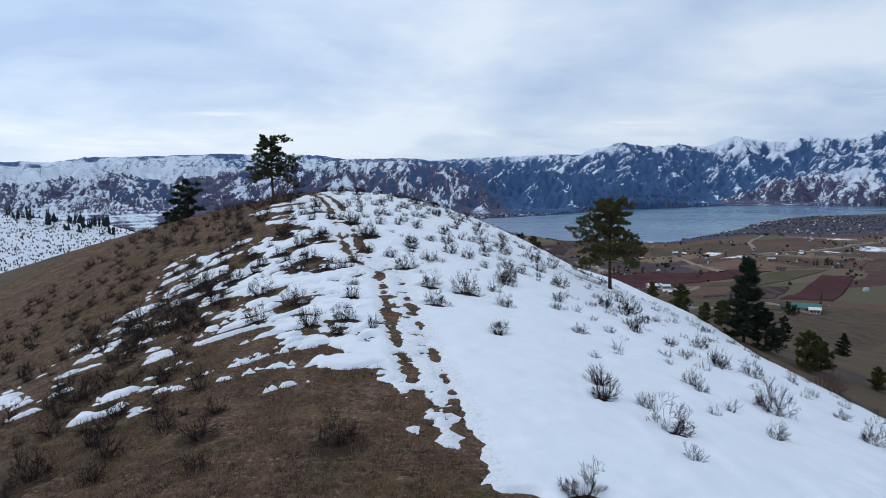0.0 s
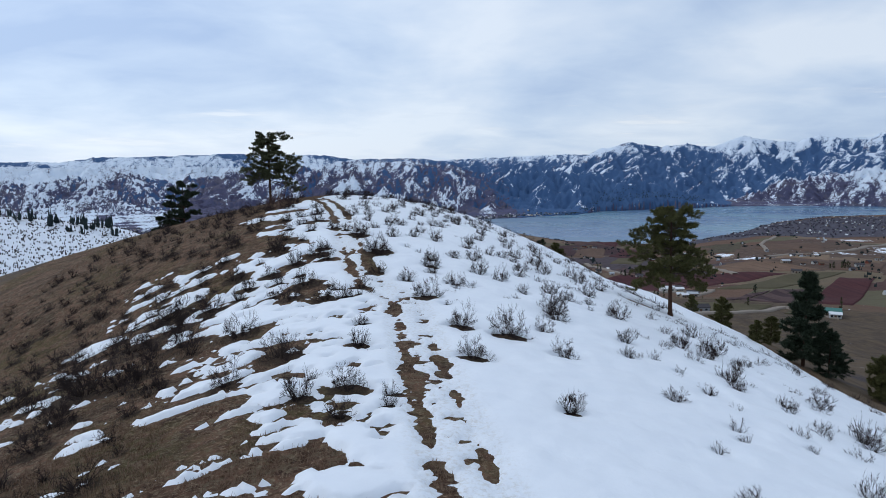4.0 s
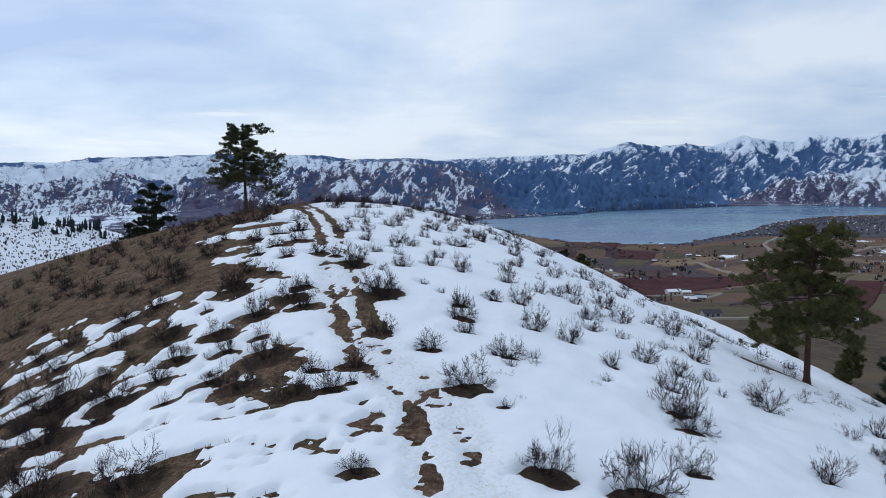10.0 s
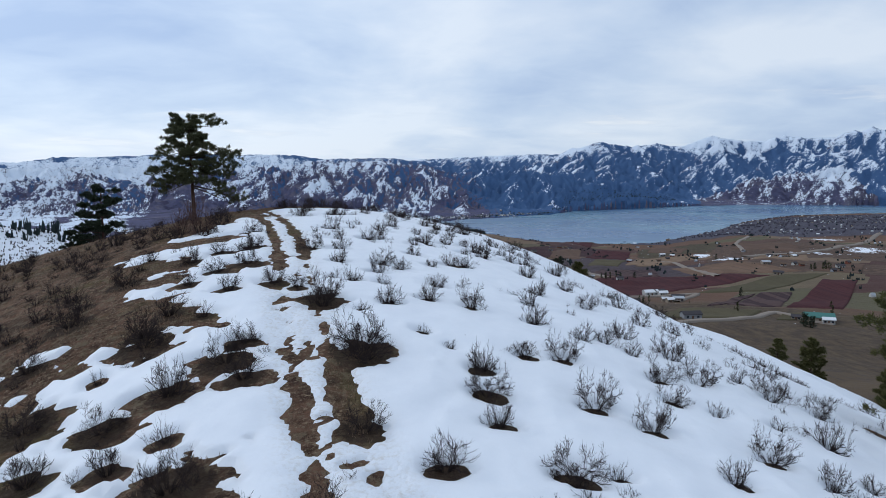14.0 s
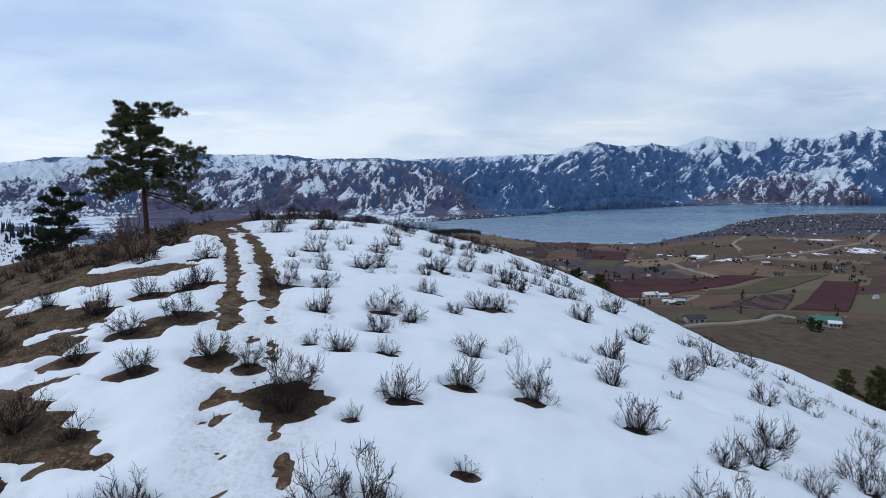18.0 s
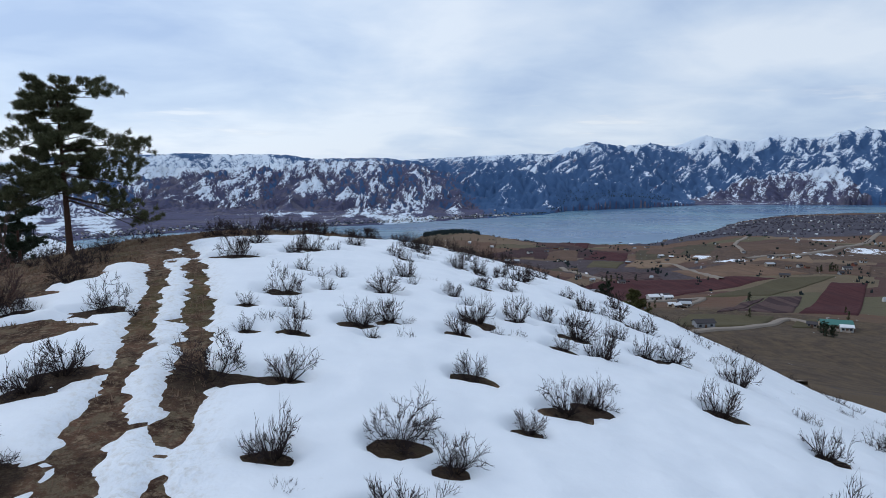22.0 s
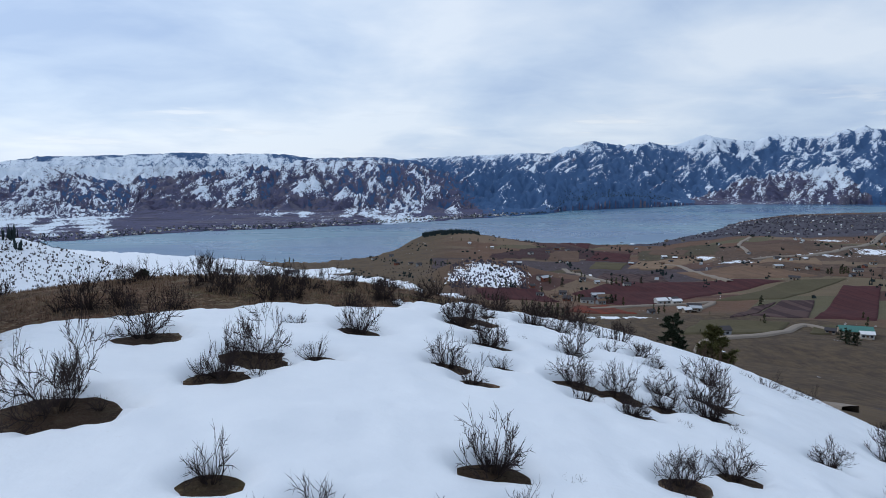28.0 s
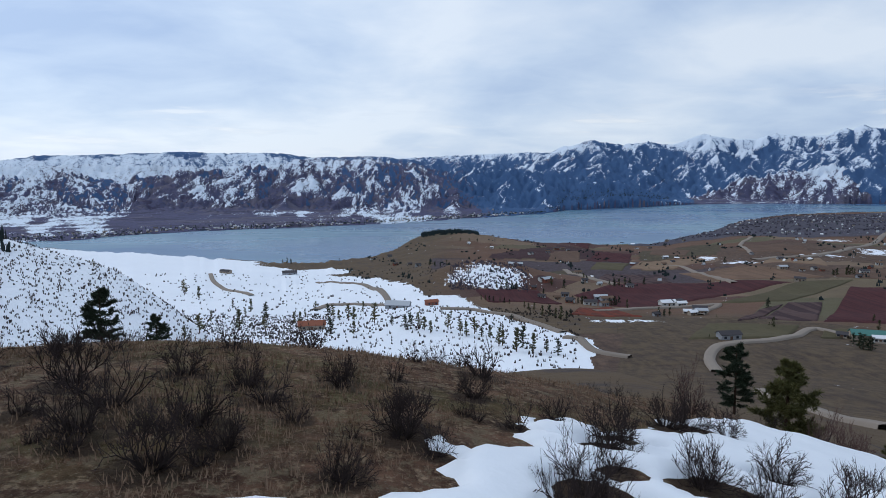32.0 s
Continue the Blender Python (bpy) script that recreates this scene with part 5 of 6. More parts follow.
def tree(meshes, x, y, top, height, turn, label, group=""):
    """Set a tree of the given mesh height on the ground so that its tip comes to the height named."""
    z = float(ground_height(np.array([x]), np.array([y]))[0][0]) - 0.05
    k = (top - z) / height if top is not None else 1.0
    ob = new("pine_tree")
    ob.matrix_basis = Matrix.LocRotScale((x, y, z), Euler((0, 0, turn)), (k, k, k))
    for name, me in zip(("trunk", "branch", "crown"), meshes):
        part(name, me, ob)
    return tagged(ob, label, "tree", group)


def ponderosa(seed, height, right, limbs, filler, leaf, first, bend, size=0.20, width=0.018, spread=1.0):
    """An old open pine. limbs: relative height, bearing off the axis 'right', length, rise at the root, sag along it.
    Branchlets spread flat from each limb and end in round brushes of needles."""
    r = random.Random(seed)
    tv, tf, lv, lf, nv, nf = [], [], [], [], [], []
    spine = [Vector((bend * math.sin(2.2 * i / 12 + seed) - bend * math.sin(seed), bend * 0.6 * math.sin(3.1 * i / 12), i / 12 * height - 0.25)) for i in range(13)]
    girth = lambda u: height * 0.021 * (1.0 - 0.86 * u) + 0.10 * max(0, 0.06 - u) / 0.06
    for i in range(12):
        tube(tv, tf, spine[i], spine[i + 1], girth(i / 12), girth((i + 1) / 12), 10)

    def brush(p, out, k):
        for _ in range(k):
            d = (out * 0.7 + Vector((r.gauss(0, 0.8), r.gauss(0, 0.8), r.gauss(0.35, 0.6)))).normalized()
            side = d.orthogonal().normalized() * width
            side.rotate(Matrix.Rotation(r.uniform(0, 6.28), 3, d))
            n = len(nv)
            a = p + Vector((r.gauss(0, 0.06), r.gauss(0, 0.06), r.gauss(0.02, 0.06)))
            nv.extend((a - side, a + side, a + d * size * r.uniform(0.6, 1.2)))
            nf.append((n, n + 1, n + 2))

    def limb(u, t, length, rise, sag):
        i = min(11, int(u * 12))
        q = spine[i].lerp(spine[i + 1], u * 12 - i)
        rad = 0.012 + 0.020 * length * (1.1 - 0.5 * u)
        n = max(4, int(length / 0.34))
        crook = r.uniform(-0.3, 0.3)
        for k in range(n):
            f = k / n
            slope = rise - sag * 1.6 * f + 0.5 * sag * max(0, f - 0.7) * 4
            a = t + crook * math.sin(5 * f) + r.gauss(0, 0.10)
            d = Vector((math.cos(a), math.sin(a), slope + r.gauss(0, 0.08))).normalized()
            e = q + d * (length / n)
            tube(lv, lf, q, e, rad * (1 - 0.85 * f), rad * (1 - 0.85 * (f + 1 / n)) + 0.003, 4)
            if f > 0.22:
                for sgn in (-1, 1, 0):
                    if r.random() < 0.16:
                        continue
                    b = a + sgn * r.uniform(0.5, 1.2)
                    reach = length * r.uniform(0.14, 0.30) * (1.25 - f * 0.5) + 0.18
                    m = e
                    for j in range(3):
                        g = Vector((math.cos(b), math.sin(b), r.gauss(0.16, 0.34) + 0.2 * j)).normalized()
                        w = m + g * (reach / 3)
                        tube(lv, lf, m, w, 0.010 - 0.002 * j, 0.007 - 0.002 * j, 3)
                        if j:
                            brush(w, g, 34)
                        m = w
                    brush(m, g, 48)
            q = e
        brush(q, d, 60)

    for u, t, length, rise, sag in limbs:
        limb(u, right + t, length, rise, sag)
    for k in range(filler):
        u = first + (0.97 - first) * (k + r.random()) / filler
        limb(u, r.uniform(0, 6.28), spread * r.uniform(1.0, 2.6) * (1.25 - 0.85 * u), r.uniform(-0.1, 0.3), r.uniform(0.0, 0.25))
    return mesh_of("trunk", tv, tf, PINE_BARK, True), mesh_of("limbs", lv, lf, LIMB_BARK), mesh_of("crown", nv, nf, leaf)


LEFT = math.pi
CREST_PINE = ponderosa(3, 9.0, 0.35, [
    (0.93, 0.0, 2.3, 0.25, 0.25), (0.97, 0.2, 1.6, 0.3, 0.1), (0.95, LEFT, 1.1, 0.5, 0.1), (0.90, -0.4, 2.0, 0.15, 0.2), (0.86, LEFT, 1.5, 0.1, 0.15), (0.84, LEFT + 0.5, 1.4, 0.15, 0.2), (0.80, LEFT - 0.4, 1.8, 0.0, 0.15),
    (0.72, LEFT, 2.1, 0.0, 0.2), (0.68, LEFT + 0.3, 2.7, -0.05, 0.2), (0.64, 0.0, 3.5, 0.15, 0.15), (0.62, 0.3, 3.7, 0.05, 0.1), (0.58, -0.3, 3.2, 0.05, 0.15), (0.55, LEFT - 0.2, 3.0, -0.1, 0.15), (0.52, LEFT + 0.2, 3.1, -0.1, 0.15),
    (0.53, 0.1, 3.2, 0.0, 0.15), (0.48, -0.2, 2.9, -0.1, 0.1), (0.45, LEFT, 2.8, -0.2, 0.2), (0.42, LEFT + 0.4, 2.4, -0.2, 0.2), (0.40, LEFT - 0.3, 2.5, -0.35, 0.2), (0.40, 0.1, 2.2, -0.1, 0.2), (0.36, 0.0, 4.1, -0.15, 0.35), (0.34, 0.2, 3.4, -0.3, 0.25)],
    74, PINE, 0.37, 0.12)
FLANK_PINE = ponderosa(8, 9.3, -0.42, [
    (0.95, 0.0, 1.2, 0.4, 0.0), (0.92, LEFT, 1.0, 0.4, 0.1), (0.90, 0.1, 2.0, 0.2, 0.0), (0.85, LEFT + 0.2, 1.6, 0.2, 0.1), (0.82, 0.2, 1.7, 0.1, 0.1), (0.80, LEFT, 2.5, 0.0, 0.1), (0.76, LEFT - 0.3, 2.6, -0.1, 0.1), (0.74, -0.2, 1.4, 0.0, 0.1),
    (0.68, LEFT, 3.5, 0.0, 0.15), (0.64, LEFT + 0.3, 3.3, -0.05, 0.1), (0.64, 0.1, 1.5, 0.1, 0.1), (0.58, 0.0, 2.2, 0.0, 0.1), (0.56, LEFT - 0.2, 2.8, -0.1, 0.1), (0.52, 0.2, 2.8, 0.0, 0.1), (0.48, -0.1, 3.1, -0.05, 0.1), (0.47, LEFT, 2.4, -0.1, 0.2),
    (0.42, 0.1, 2.9, -0.1, 0.1), (0.40, LEFT + 0.2, 2.7, -0.25, 0.15), (0.36, LEFT - 0.1, 2.9, -0.3, 0.1), (0.36, 0.0, 2.6, -0.1, 0.2), (0.33, -0.4, 2.2, -0.15, 0.1)],
    80, OLIVE, 0.33, 0.15, 0.21, 0.020)
DARK_FIR = pine_meshes(12, 9.0, 0.06, ([0.0, 0.2, 0.5, 0.8, 1.0], [2.6, 2.8, 2.1, 1.1, 0.25]), 26, (4, 4, 2, 7), 0.42, 0.036, FIR, droop=0.12, bend=0.02, thick=0.02, forks=1)
TALL_FIR = pine_meshes(15, 12.0, 0.16, ([0.1, 0.3, 0.6, 0.85, 1.0], [2.0, 2.6, 2.2, 1.4, 0.4]), 26, (4, 4, 2, 7), 0.42, 0.036, FIR, droop=0.1, bend=0.05, thick=0.018, forks=1)
YOUNG_PINE = pine_meshes(19, 7.0, 0.08, ([0.0, 0.25, 0.6, 0.85, 1.0], [2.0, 2.1, 1.6, 0.9, 0.25]), 18, (4, 4, 2, 7), 0.42, 0.036, OLIVE, bend=0.05, forks=1)

DENSE_FIR = pine_meshes(27, 12.0, 0.10, ([0.0, 0.2, 0.5, 0.8, 1.0], [2.0, 2.3, 2.0, 1.2, 0.3]), 32, (5, 5, 2, 7), 0.5, 0.045, FIR, droop=0.05, bend=0.02, thick=0.018, forks=1)

tree(CREST_PINE, -25.25, 96.9, 11.5, 9.0, 0.0, "tall ponderosa pine with an open ragged crown on the crest")
tree(FLANK_PINE, 16.0, 61.4, 3.95, 9.3, 0.4, "broad olive-green ponderosa pine on the snowy flank")
OPEN_FIR = ponderosa(27, 12.0, 0.0, [], 64, FIR, 0.06, 0.06, 0.30, 0.034, 1.75)
tree(OPEN_FIR, -57.0, 146.0, 4.4, 12.0, 1.0, "dark broad conical pine below the bare crest")
tree(DENSE_FIR, 42.7, 90.2, -5.6, 12.0, 0.0, "tall dark fir rising beyond the snowy flank", "conifers below the flank")
for x, y, top, kind, turn in ((63.3, 118.1, -20.3, TALL_FIR, 1.2), (47.9, 83.1, -14.3, YOUNG_PINE, 0.3), (51.5, 86.0, -16.5, YOUNG_PINE, 2.0), (78.3, 124.0, -25.1, DARK_FIR, 2.2),
                              (45.0, 88.5, -12.5, DARK_FIR, 4.0), (54.5, 92.0, -17.5, TALL_FIR, 5.1), (58.0, 84.0, -19.5, YOUNG_PINE, 0.9), (41.6, 112.0, -13.2, YOUNG_PINE, 1.0),
                              (35.4, 108.5, -12.3, YOUNG_PINE, 2.4), (45.5, 104.0, -14.5, YOUNG_PINE, 3.1), (39.0, 95.0, -13.0, YOUNG_PINE, 4.4)):
    tree(kind, x, y, top, {id(TALL_FIR): 12.0, id(DARK_FIR): 9.0, id(YOUNG_PINE): 7.0}[id(kind)], turn, "dark green conifer standing below the snowy flank", "conifers below the flank")
tree(TALL_FIR, 16.7, 139.0, -6.9, 12.0, 0.6, "dark green pine on the bank below the ridge end", "conifers below the ridge end")
tree(YOUNG_PINE, 19.0, 135.5, -7.2, 7.0, 1.6, "yellow-green young pine on the bank below the ridge end", "conifers below the ridge end")
tree(YOUNG_PINE, 24.0, 131.0, -12.0, 7.0, 2.6, "small yellow-green young pine on the bank", "conifers below the ridge end")
tree(TALL_FIR, -37.8, 149.6, -3.7, 12.0, 0.2, "dark ragged pine over the snowy gully", "conifers below the ridge end")
tree(TALL_FIR, -33.4, 151.0, -6.6, 12.0, 3.2, "dark ragged pine over the snowy gully", "conifers below the ridge end")

# ---- the bench, the valley and its buildings ----
def lay(x, y):
    return float(ground_height(np.array([float(x)]), np.array([float(y)]))[0][0])


# pines and firs: x, y, height
BENCH_PINES = []
BENCH_PINES += [
    (-132, 585, 10.4), (-101, 494, 9.3), (-113, 551, 11.8), (-119, 502, 13.8), (-84, 522, 8.7), (-68, 543, 10.6), (-64, 539, 9.7), (-58, 523, 7.8),
    (-51, 519, 11.6), (-47, 514, 9.6), (-44, 554, 8.3), (-32, 484, 13.5), (-86, 605, 7.4), (-88, 523, 8.7), (-10, 448, 9.7), (-5, 446, 10.3),
    (-13, 453, 8.1), (-56, 458, 10.0), (-41, 443, 8.0), (-2, 442, 8.3), (-21, 472, 6.2), (1, 435, 7.4), (11, 442, 9.5), (17, 431, 9.3),
    (20, 427, 8.5), (25, 433, 9.9), (28, 426, 6.1), (32, 421, 7.6), (34, 402, 10.3), (36, 403, 7.5),
]
BENCH_PINES += [
    (40, 385, 12.2), (45, 396, 11.3), (47, 381, 10.2), (58, 378, 8.1), (54, 384, 6.8), (-235, 740, 15.9), (-206, 695, 12.4), (-200, 487, 5.4),
    (-129, 456, 11.8), (-140, 439, 8.0), (-134, 445, 8.1), (-150, 602, 6.6), (-128, 553, 6.4), (-144, 526, 8.2), (-86, 555, 5.9), (16, 492, 4.3),
    (34, 460, 4.7), (41, 437, 5.0), (51, 470, 4.9), (94, 499, 5.3),
]
VALLEY_FIRS = []
VALLEY_FIRS += [
    (67, 659, 7.1), (71, 657, 6.1), (75, 653, 10.1), (80, 655, 8.1), (84, 654, 7.1), (45, 658, 4.0), (46, 592, 4.0), (49, 590, 4.5),
    (52, 588, 4.5), (55, 587, 4.5), (60, 586, 4.0), (63, 583, 4.4), (66, 577, 4.0), (74, 556, 5.1), (75, 545, 5.4), (79, 544, 5.8),
    (76, 501, 7.5), (81, 503, 7.9), (83, 493, 6.7), (83, 479, 9.4), (87, 481, 5.8), (128, 599, 7.0), (131, 600, 6.6), (126, 602, 4.7),
    (151, 594, 5.7), (155, 595, 6.1), (151, 630, 4.0), (156, 507, 4.4), (159, 507, 4.4), (188, 492, 2.4),
]
VALLEY_FIRS += [
    (208, 466, 2.7), (393, 682, 5.7), (396, 681, 5.7), (402, 677, 8.2), (405, 676, 7.6), (410, 677, 6.4), (283, 478, 5.2), (225, 415, 6.5),
    (225, 410, 5.7), (228, 409, 5.0), (142, 405, 2.5), (-235, 1237, 7.2), (-221, 1206, 10.0), (-213, 1196, 8.9), (-138, 1256, 6.2), (15, 926, 6.6),
    (21, 903, 7.2), (28, 901, 6.4), (37, 918, 7.3), (71, 1343, 5.5), (86, 1325, 6.5), (103, 1327, 6.5), (119, 1328, 6.5), (154, 1345, 4.4),
    (174, 1367, 4.5),
]
VALLEY_FIRS += [
    (124, 612, 5.1), (127, 606, 5.1), (129, 600, 6.9), (132, 599, 6.3), (151, 599, 6.5), (153, 593, 8.6), (161, 606, 7.1), (156, 571, 7.2), (163, 526, 5.9), (159, 506, 5.1), (168, 519, 6.3), (396, 688, 5.5), (399, 686, 7.0), (409, 685, 9.0), (409, 679, 7.7), (181, 696, 5.7), (182, 685, 8.6),
    (189, 693, 8.2), (199, 705, 7.9), (200, 694, 8.6), (223, 718, 8.1), (156, 698, 8.2), (159, 698, 6.4), (119, 671, 8.9), (129, 663, 8.8), (106, 642, 5.6), (209, 388, 8.0), (208, 384, 7.9), (210, 383, 6.8), (211, 382, 7.1), (269, 455, 7.0), (393, 896, 8.7), (207, 460, 7.0), (252, 545, 8.3),
]
# houses: x, y, length
HOUSES = []
HOUSES += [
    (-19, 569, 18.0), (6, 567, 9.3), (-71, 488, 16.3), (-255, 957, 14.3), (-175, 978, 19.1), (-75, 1214, 9.9), (-32, 1048, 7.6), (-11, 979, 6.3),
    (0, 925, 7.3), (-46, 1230, 8.0), (191, 580, 12.3), (199, 573, 7.5), (144, 591, 7.5), (134, 595, 10.3), (184, 519, 5.9), (192, 523, 7.6),
    (184, 528, 5.1), (152, 405, 10.8), (246, 433, 16.9), (234, 437, 5.3), (248, 426, 6.8), (154, 507, 3.2), (101, 625, 5.8), (114, 625, 4.9),
    (121, 607, 6.6), (156, 693, 5.5), (169, 689, 4.4), (123, 634, 6.0), (100, 657, 4.1), (99, 723, 4.5),
]
HOUSES += [
    (262, 1277, 8.5), (270, 1224, 7.2), (235, 1228, 6.1), (99, 1291, 5.3), (137, 1250, 6.1), (89, 716, 4.5), (73, 703, 3.3), (298, 968, 6.5),
    (327, 930, 6.4), (351, 959, 5.0), (385, 719, 5.2), (397, 719, 5.3), (401, 712, 3.9), (379, 738, 5.3), (453, 845, 7.8), (472, 907, 7.5),
    (402, 660, 4.9), (451, 712, 5.4), (477, 735, 6.4), (461, 1337, 7.0), (480, 1492, 7.8), (463, 1515, 6.6), (545, 1464, 7.8), (563, 1419, 7.6),
]
HOUSES += [
    (153, 630, 10.8), (156, 623, 10.7), (119, 603, 5.8), (195, 589, 6.0), (199, 582, 10.1), (200, 543, 9.5), (349, 664, 9.2), (453, 836, 7.2), (451, 814, 8.8), (375, 737, 8.8), (381, 1060, 8.7), (377, 1008, 6.4), (272, 1272, 7.9), (230, 1205, 7.7), (187, 1137, 9.5), (117, 682, 11.0), (115, 683, 10.7), (191, 854, 8.5), (423, 682, 7.9), (197, 685, 7.0),
]
# tracks and lanes: breadth, and places along them
LANES = [
    (4, [(70, 416), (76, 410), (76, 397), (76, 382), (82, 371), (89, 363)]),
    (4.5, [(250, 424), (241, 433), (231, 458), (194, 420), (169, 402), (141, 387), (129, 374), (120, 358), (110, 330)]),
    (4, [(89, 214), (89, 226), (98, 252), (99, 266), (105, 291)]),
    (4.5, [(123, 546), (157, 560), (190, 567), (225, 567), (208, 548), (188, 516)]),
    (6, [(292, 673), (310, 770), (330, 874), (330, 926)]),
    (9, [(879, 1258), (694, 1057), (587, 966), (531, 929), (486, 932), (437, 912)]),
    (5, [(-270, 940), (-241, 858), (-201, 785), (-166, 728)]),
    (5, [(-26, 605), (-30, 640), (-52, 765), (-63, 796), (-127, 897)]),
    (6, [(-26, 601), (-51, 625), (-79, 630), (-86, 598)]),
    (4.5, [(11, 532), (38, 527), (58, 482), (74, 430)]),
    (6, [(186, 897), (175, 752), (190, 704)]),
    (6, [(634, 1281), (548, 1156), (471, 976)]),
]

SMALL_PINE = pine_meshes(31, 9.0, 0.10, ([0.0, 0.2, 0.55, 0.85, 1.0], [1.9, 2.2, 1.7, 0.9, 0.25]), 11, (3, 1, 1, 4), 0.75, 0.10, FIR, bend=0.06, forks=0)
SLIM_PINE = pine_meshes(37, 9.0, 0.12, ([0.0, 0.2, 0.55, 0.85, 1.0], [1.3, 1.5, 1.2, 0.7, 0.2]), 11, (3, 1, 1, 4), 0.7, 0.10, PINE, bend=0.04, forks=0)
THIN_PINE = pine_meshes(41, 9.0, 0.25, ([0.2, 0.4, 0.7, 0.9, 1.0], [1.4, 1.9, 1.6, 1.0, 0.4]), 9, (3, 1, 1, 4), 0.7, 0.09, OLIVE, bend=0.12, forks=0)
pick = random.Random(8)
for x, y, h in BENCH_PINES:
    kind = pick.choice((SMALL_PINE, SLIM_PINE, SLIM_PINE, THIN_PINE))
    tree(kind, x, y, lay(x, y) + h, 9.0, pick.uniform(0, 6), "small dark pine standing in snow on the bench", "pines on the bench")
for x, y, h in VALLEY_FIRS:
    tree(pick.choice((SMALL_PINE, SLIM_PINE)), x, y, lay(x, y) + h, 9.0, pick.uniform(0, 6), "dark conifer among the orchards", "conifers in the valley")


def block(bm, x0, x1, y0, y1, z0, z1):
    m = Matrix.LocRotScale(((x0 + x1) / 2, (y0 + y1) / 2, (z0 + z1) / 2), None, (x1 - x0, y1 - y0, z1 - z0))
    return bmesh.ops.create_cube(bm, size=1.0, matrix=m)["verts"]


def finish(bm, name, material):
    me = bpy.data.meshes.new(name)
    bm.normal_update()
    bm.to_mesh(me)
    bm.free()
    me.materials.append(material)
    return me


def house_meshes(length, depth, wall_h, rise, wall, roof):
    """A gabled house: walls, an overhanging two-slope roof, windows and a door."""
    bm = bmesh.new()
    block(bm, -length / 2, length / 2, -depth / 2, depth / 2, -3, wall_h)
    v = [bm.verts.new((sx * length / 2, sy, z)) for sx in (-1, 1) for sy, z in ((-depth / 2, wall_h), (depth / 2, wall_h), (0, wall_h + rise))]
    bm.faces.new(v[0:3])
    bm.faces.new(v[5:2:-1])
    walls = finish(bm, "wall", wall)
    bm = bmesh.new()
    o, t = 0.5, 0.25
    prof = [(-depth / 2 - o, wall_h - rise * o / (depth / 2)), (0, wall_h + rise), (depth / 2 + o, wall_h - rise * o / (depth / 2))]
    lower = [[bm.verts.new((s * (length / 2 + o), a, b)) for a, b in prof] for s in (-1, 1)]
    upper = [[bm.verts.new((s * (length / 2 + o), a, b + t)) for a, b in prof] for s in (-1, 1)]
    for k in (0, 1):
        bm.faces.new((upper[0][k], upper[1][k], upper[1][k + 1], upper[0][k + 1]))
        bm.faces.new((lower[0][k], lower[0][k + 1], lower[1][k + 1], lower[1][k]))
        for s in (0, 1):
            bm.faces.new((lower[s][k], upper[s][k], upper[s][k + 1], lower[s][k + 1]))
    for k in (0, 2):
        bm.faces.new((lower[0][k], lower[1][k], upper[1][k], upper[0][k]))
    bmesh.ops.recalc_face_normals(bm, faces=bm.faces)
    roofs = finish(bm, "roof", roof)
    panes = []
    for k in range(3):
        bm = bmesh.new()
        x = (k - 1) * length * 0.3
        block(bm, x - 0.7, x + 0.7, -depth / 2 - 0.06, -depth / 2 + 0.02, 0.9 if k != 1 else 0.0, 2.1)
        panes.append(finish(bm, "door" if k == 1 else "window", PANE if k != 1 else DOOR))
    return walls, roofs, panes


PANE = plain("dark_window", (0.03, 0.035, 0.045), 0.2, 0.2, 1, 0.5)
DOOR = plain("house_door", (0.12, 0.07, 0.05), 0.6, 0.2, 2)
WALLS = [plain("tan_siding", (0.30, 0.25, 0.20), 0.8, 0.15, 0.5), plain("grey_siding", (0.25, 0.26, 0.28), 0.8, 0.15, 0.5), plain("white_siding", (0.45, 0.45, 0.44), 0.8, 0.1, 0.5), plain("red_timber", (0.20, 0.07, 0.05), 0.8, 0.2, 0.5)]
ROOFS = [plain("dark_shingles", (0.06, 0.055, 0.06), 0.9, 0.3, 1.5), plain("grey_metal_roof", (0.38, 0.40, 0.43), 0.5, 0.15, 0.7), plain("white_metal_roof", (0.68, 0.69, 0.71), 0.5, 0.1, 0.7),
         plain("rust_roof", (0.24, 0.09, 0.055), 0.8, 0.25, 0.8), plain("green_metal_roof", (0.06, 0.17, 0.15), 0.5, 0.2, 0.7), plain("brown_shingles", (0.13, 0.085, 0.06), 0.9, 0.3, 1.5)]
ROOF_WORDS = ("dark shingle", "grey metal", "white metal", "rust-red", "green metal", "brown shingle")
WALL_WORDS = ("tan", "grey", "white", "red-brown")


def set_house(i, x, y, length, wall, roof, turn, wall_h=3.0):
    walls, roofs, panes = house_meshes(length, max(3.2, length * 0.5), wall_h * min(1, length / 7), max(1.1, length * 0.13), WALLS[wall], ROOFS[roof])
    ob = new("house")
    ob.matrix_basis = pose(x, y, lay(x, y) + 0.1, 0, 0, turn)
    part("wall", walls, ob)
    part("roof", roofs, ob)
    for me in panes:
        part(me.name.split(".")[0], me, ob)
    tagged(ob, f"{WALL_WORDS[wall]} house with a {ROOF_WORDS[roof]} gabled roof", "house", "houses of the valley")


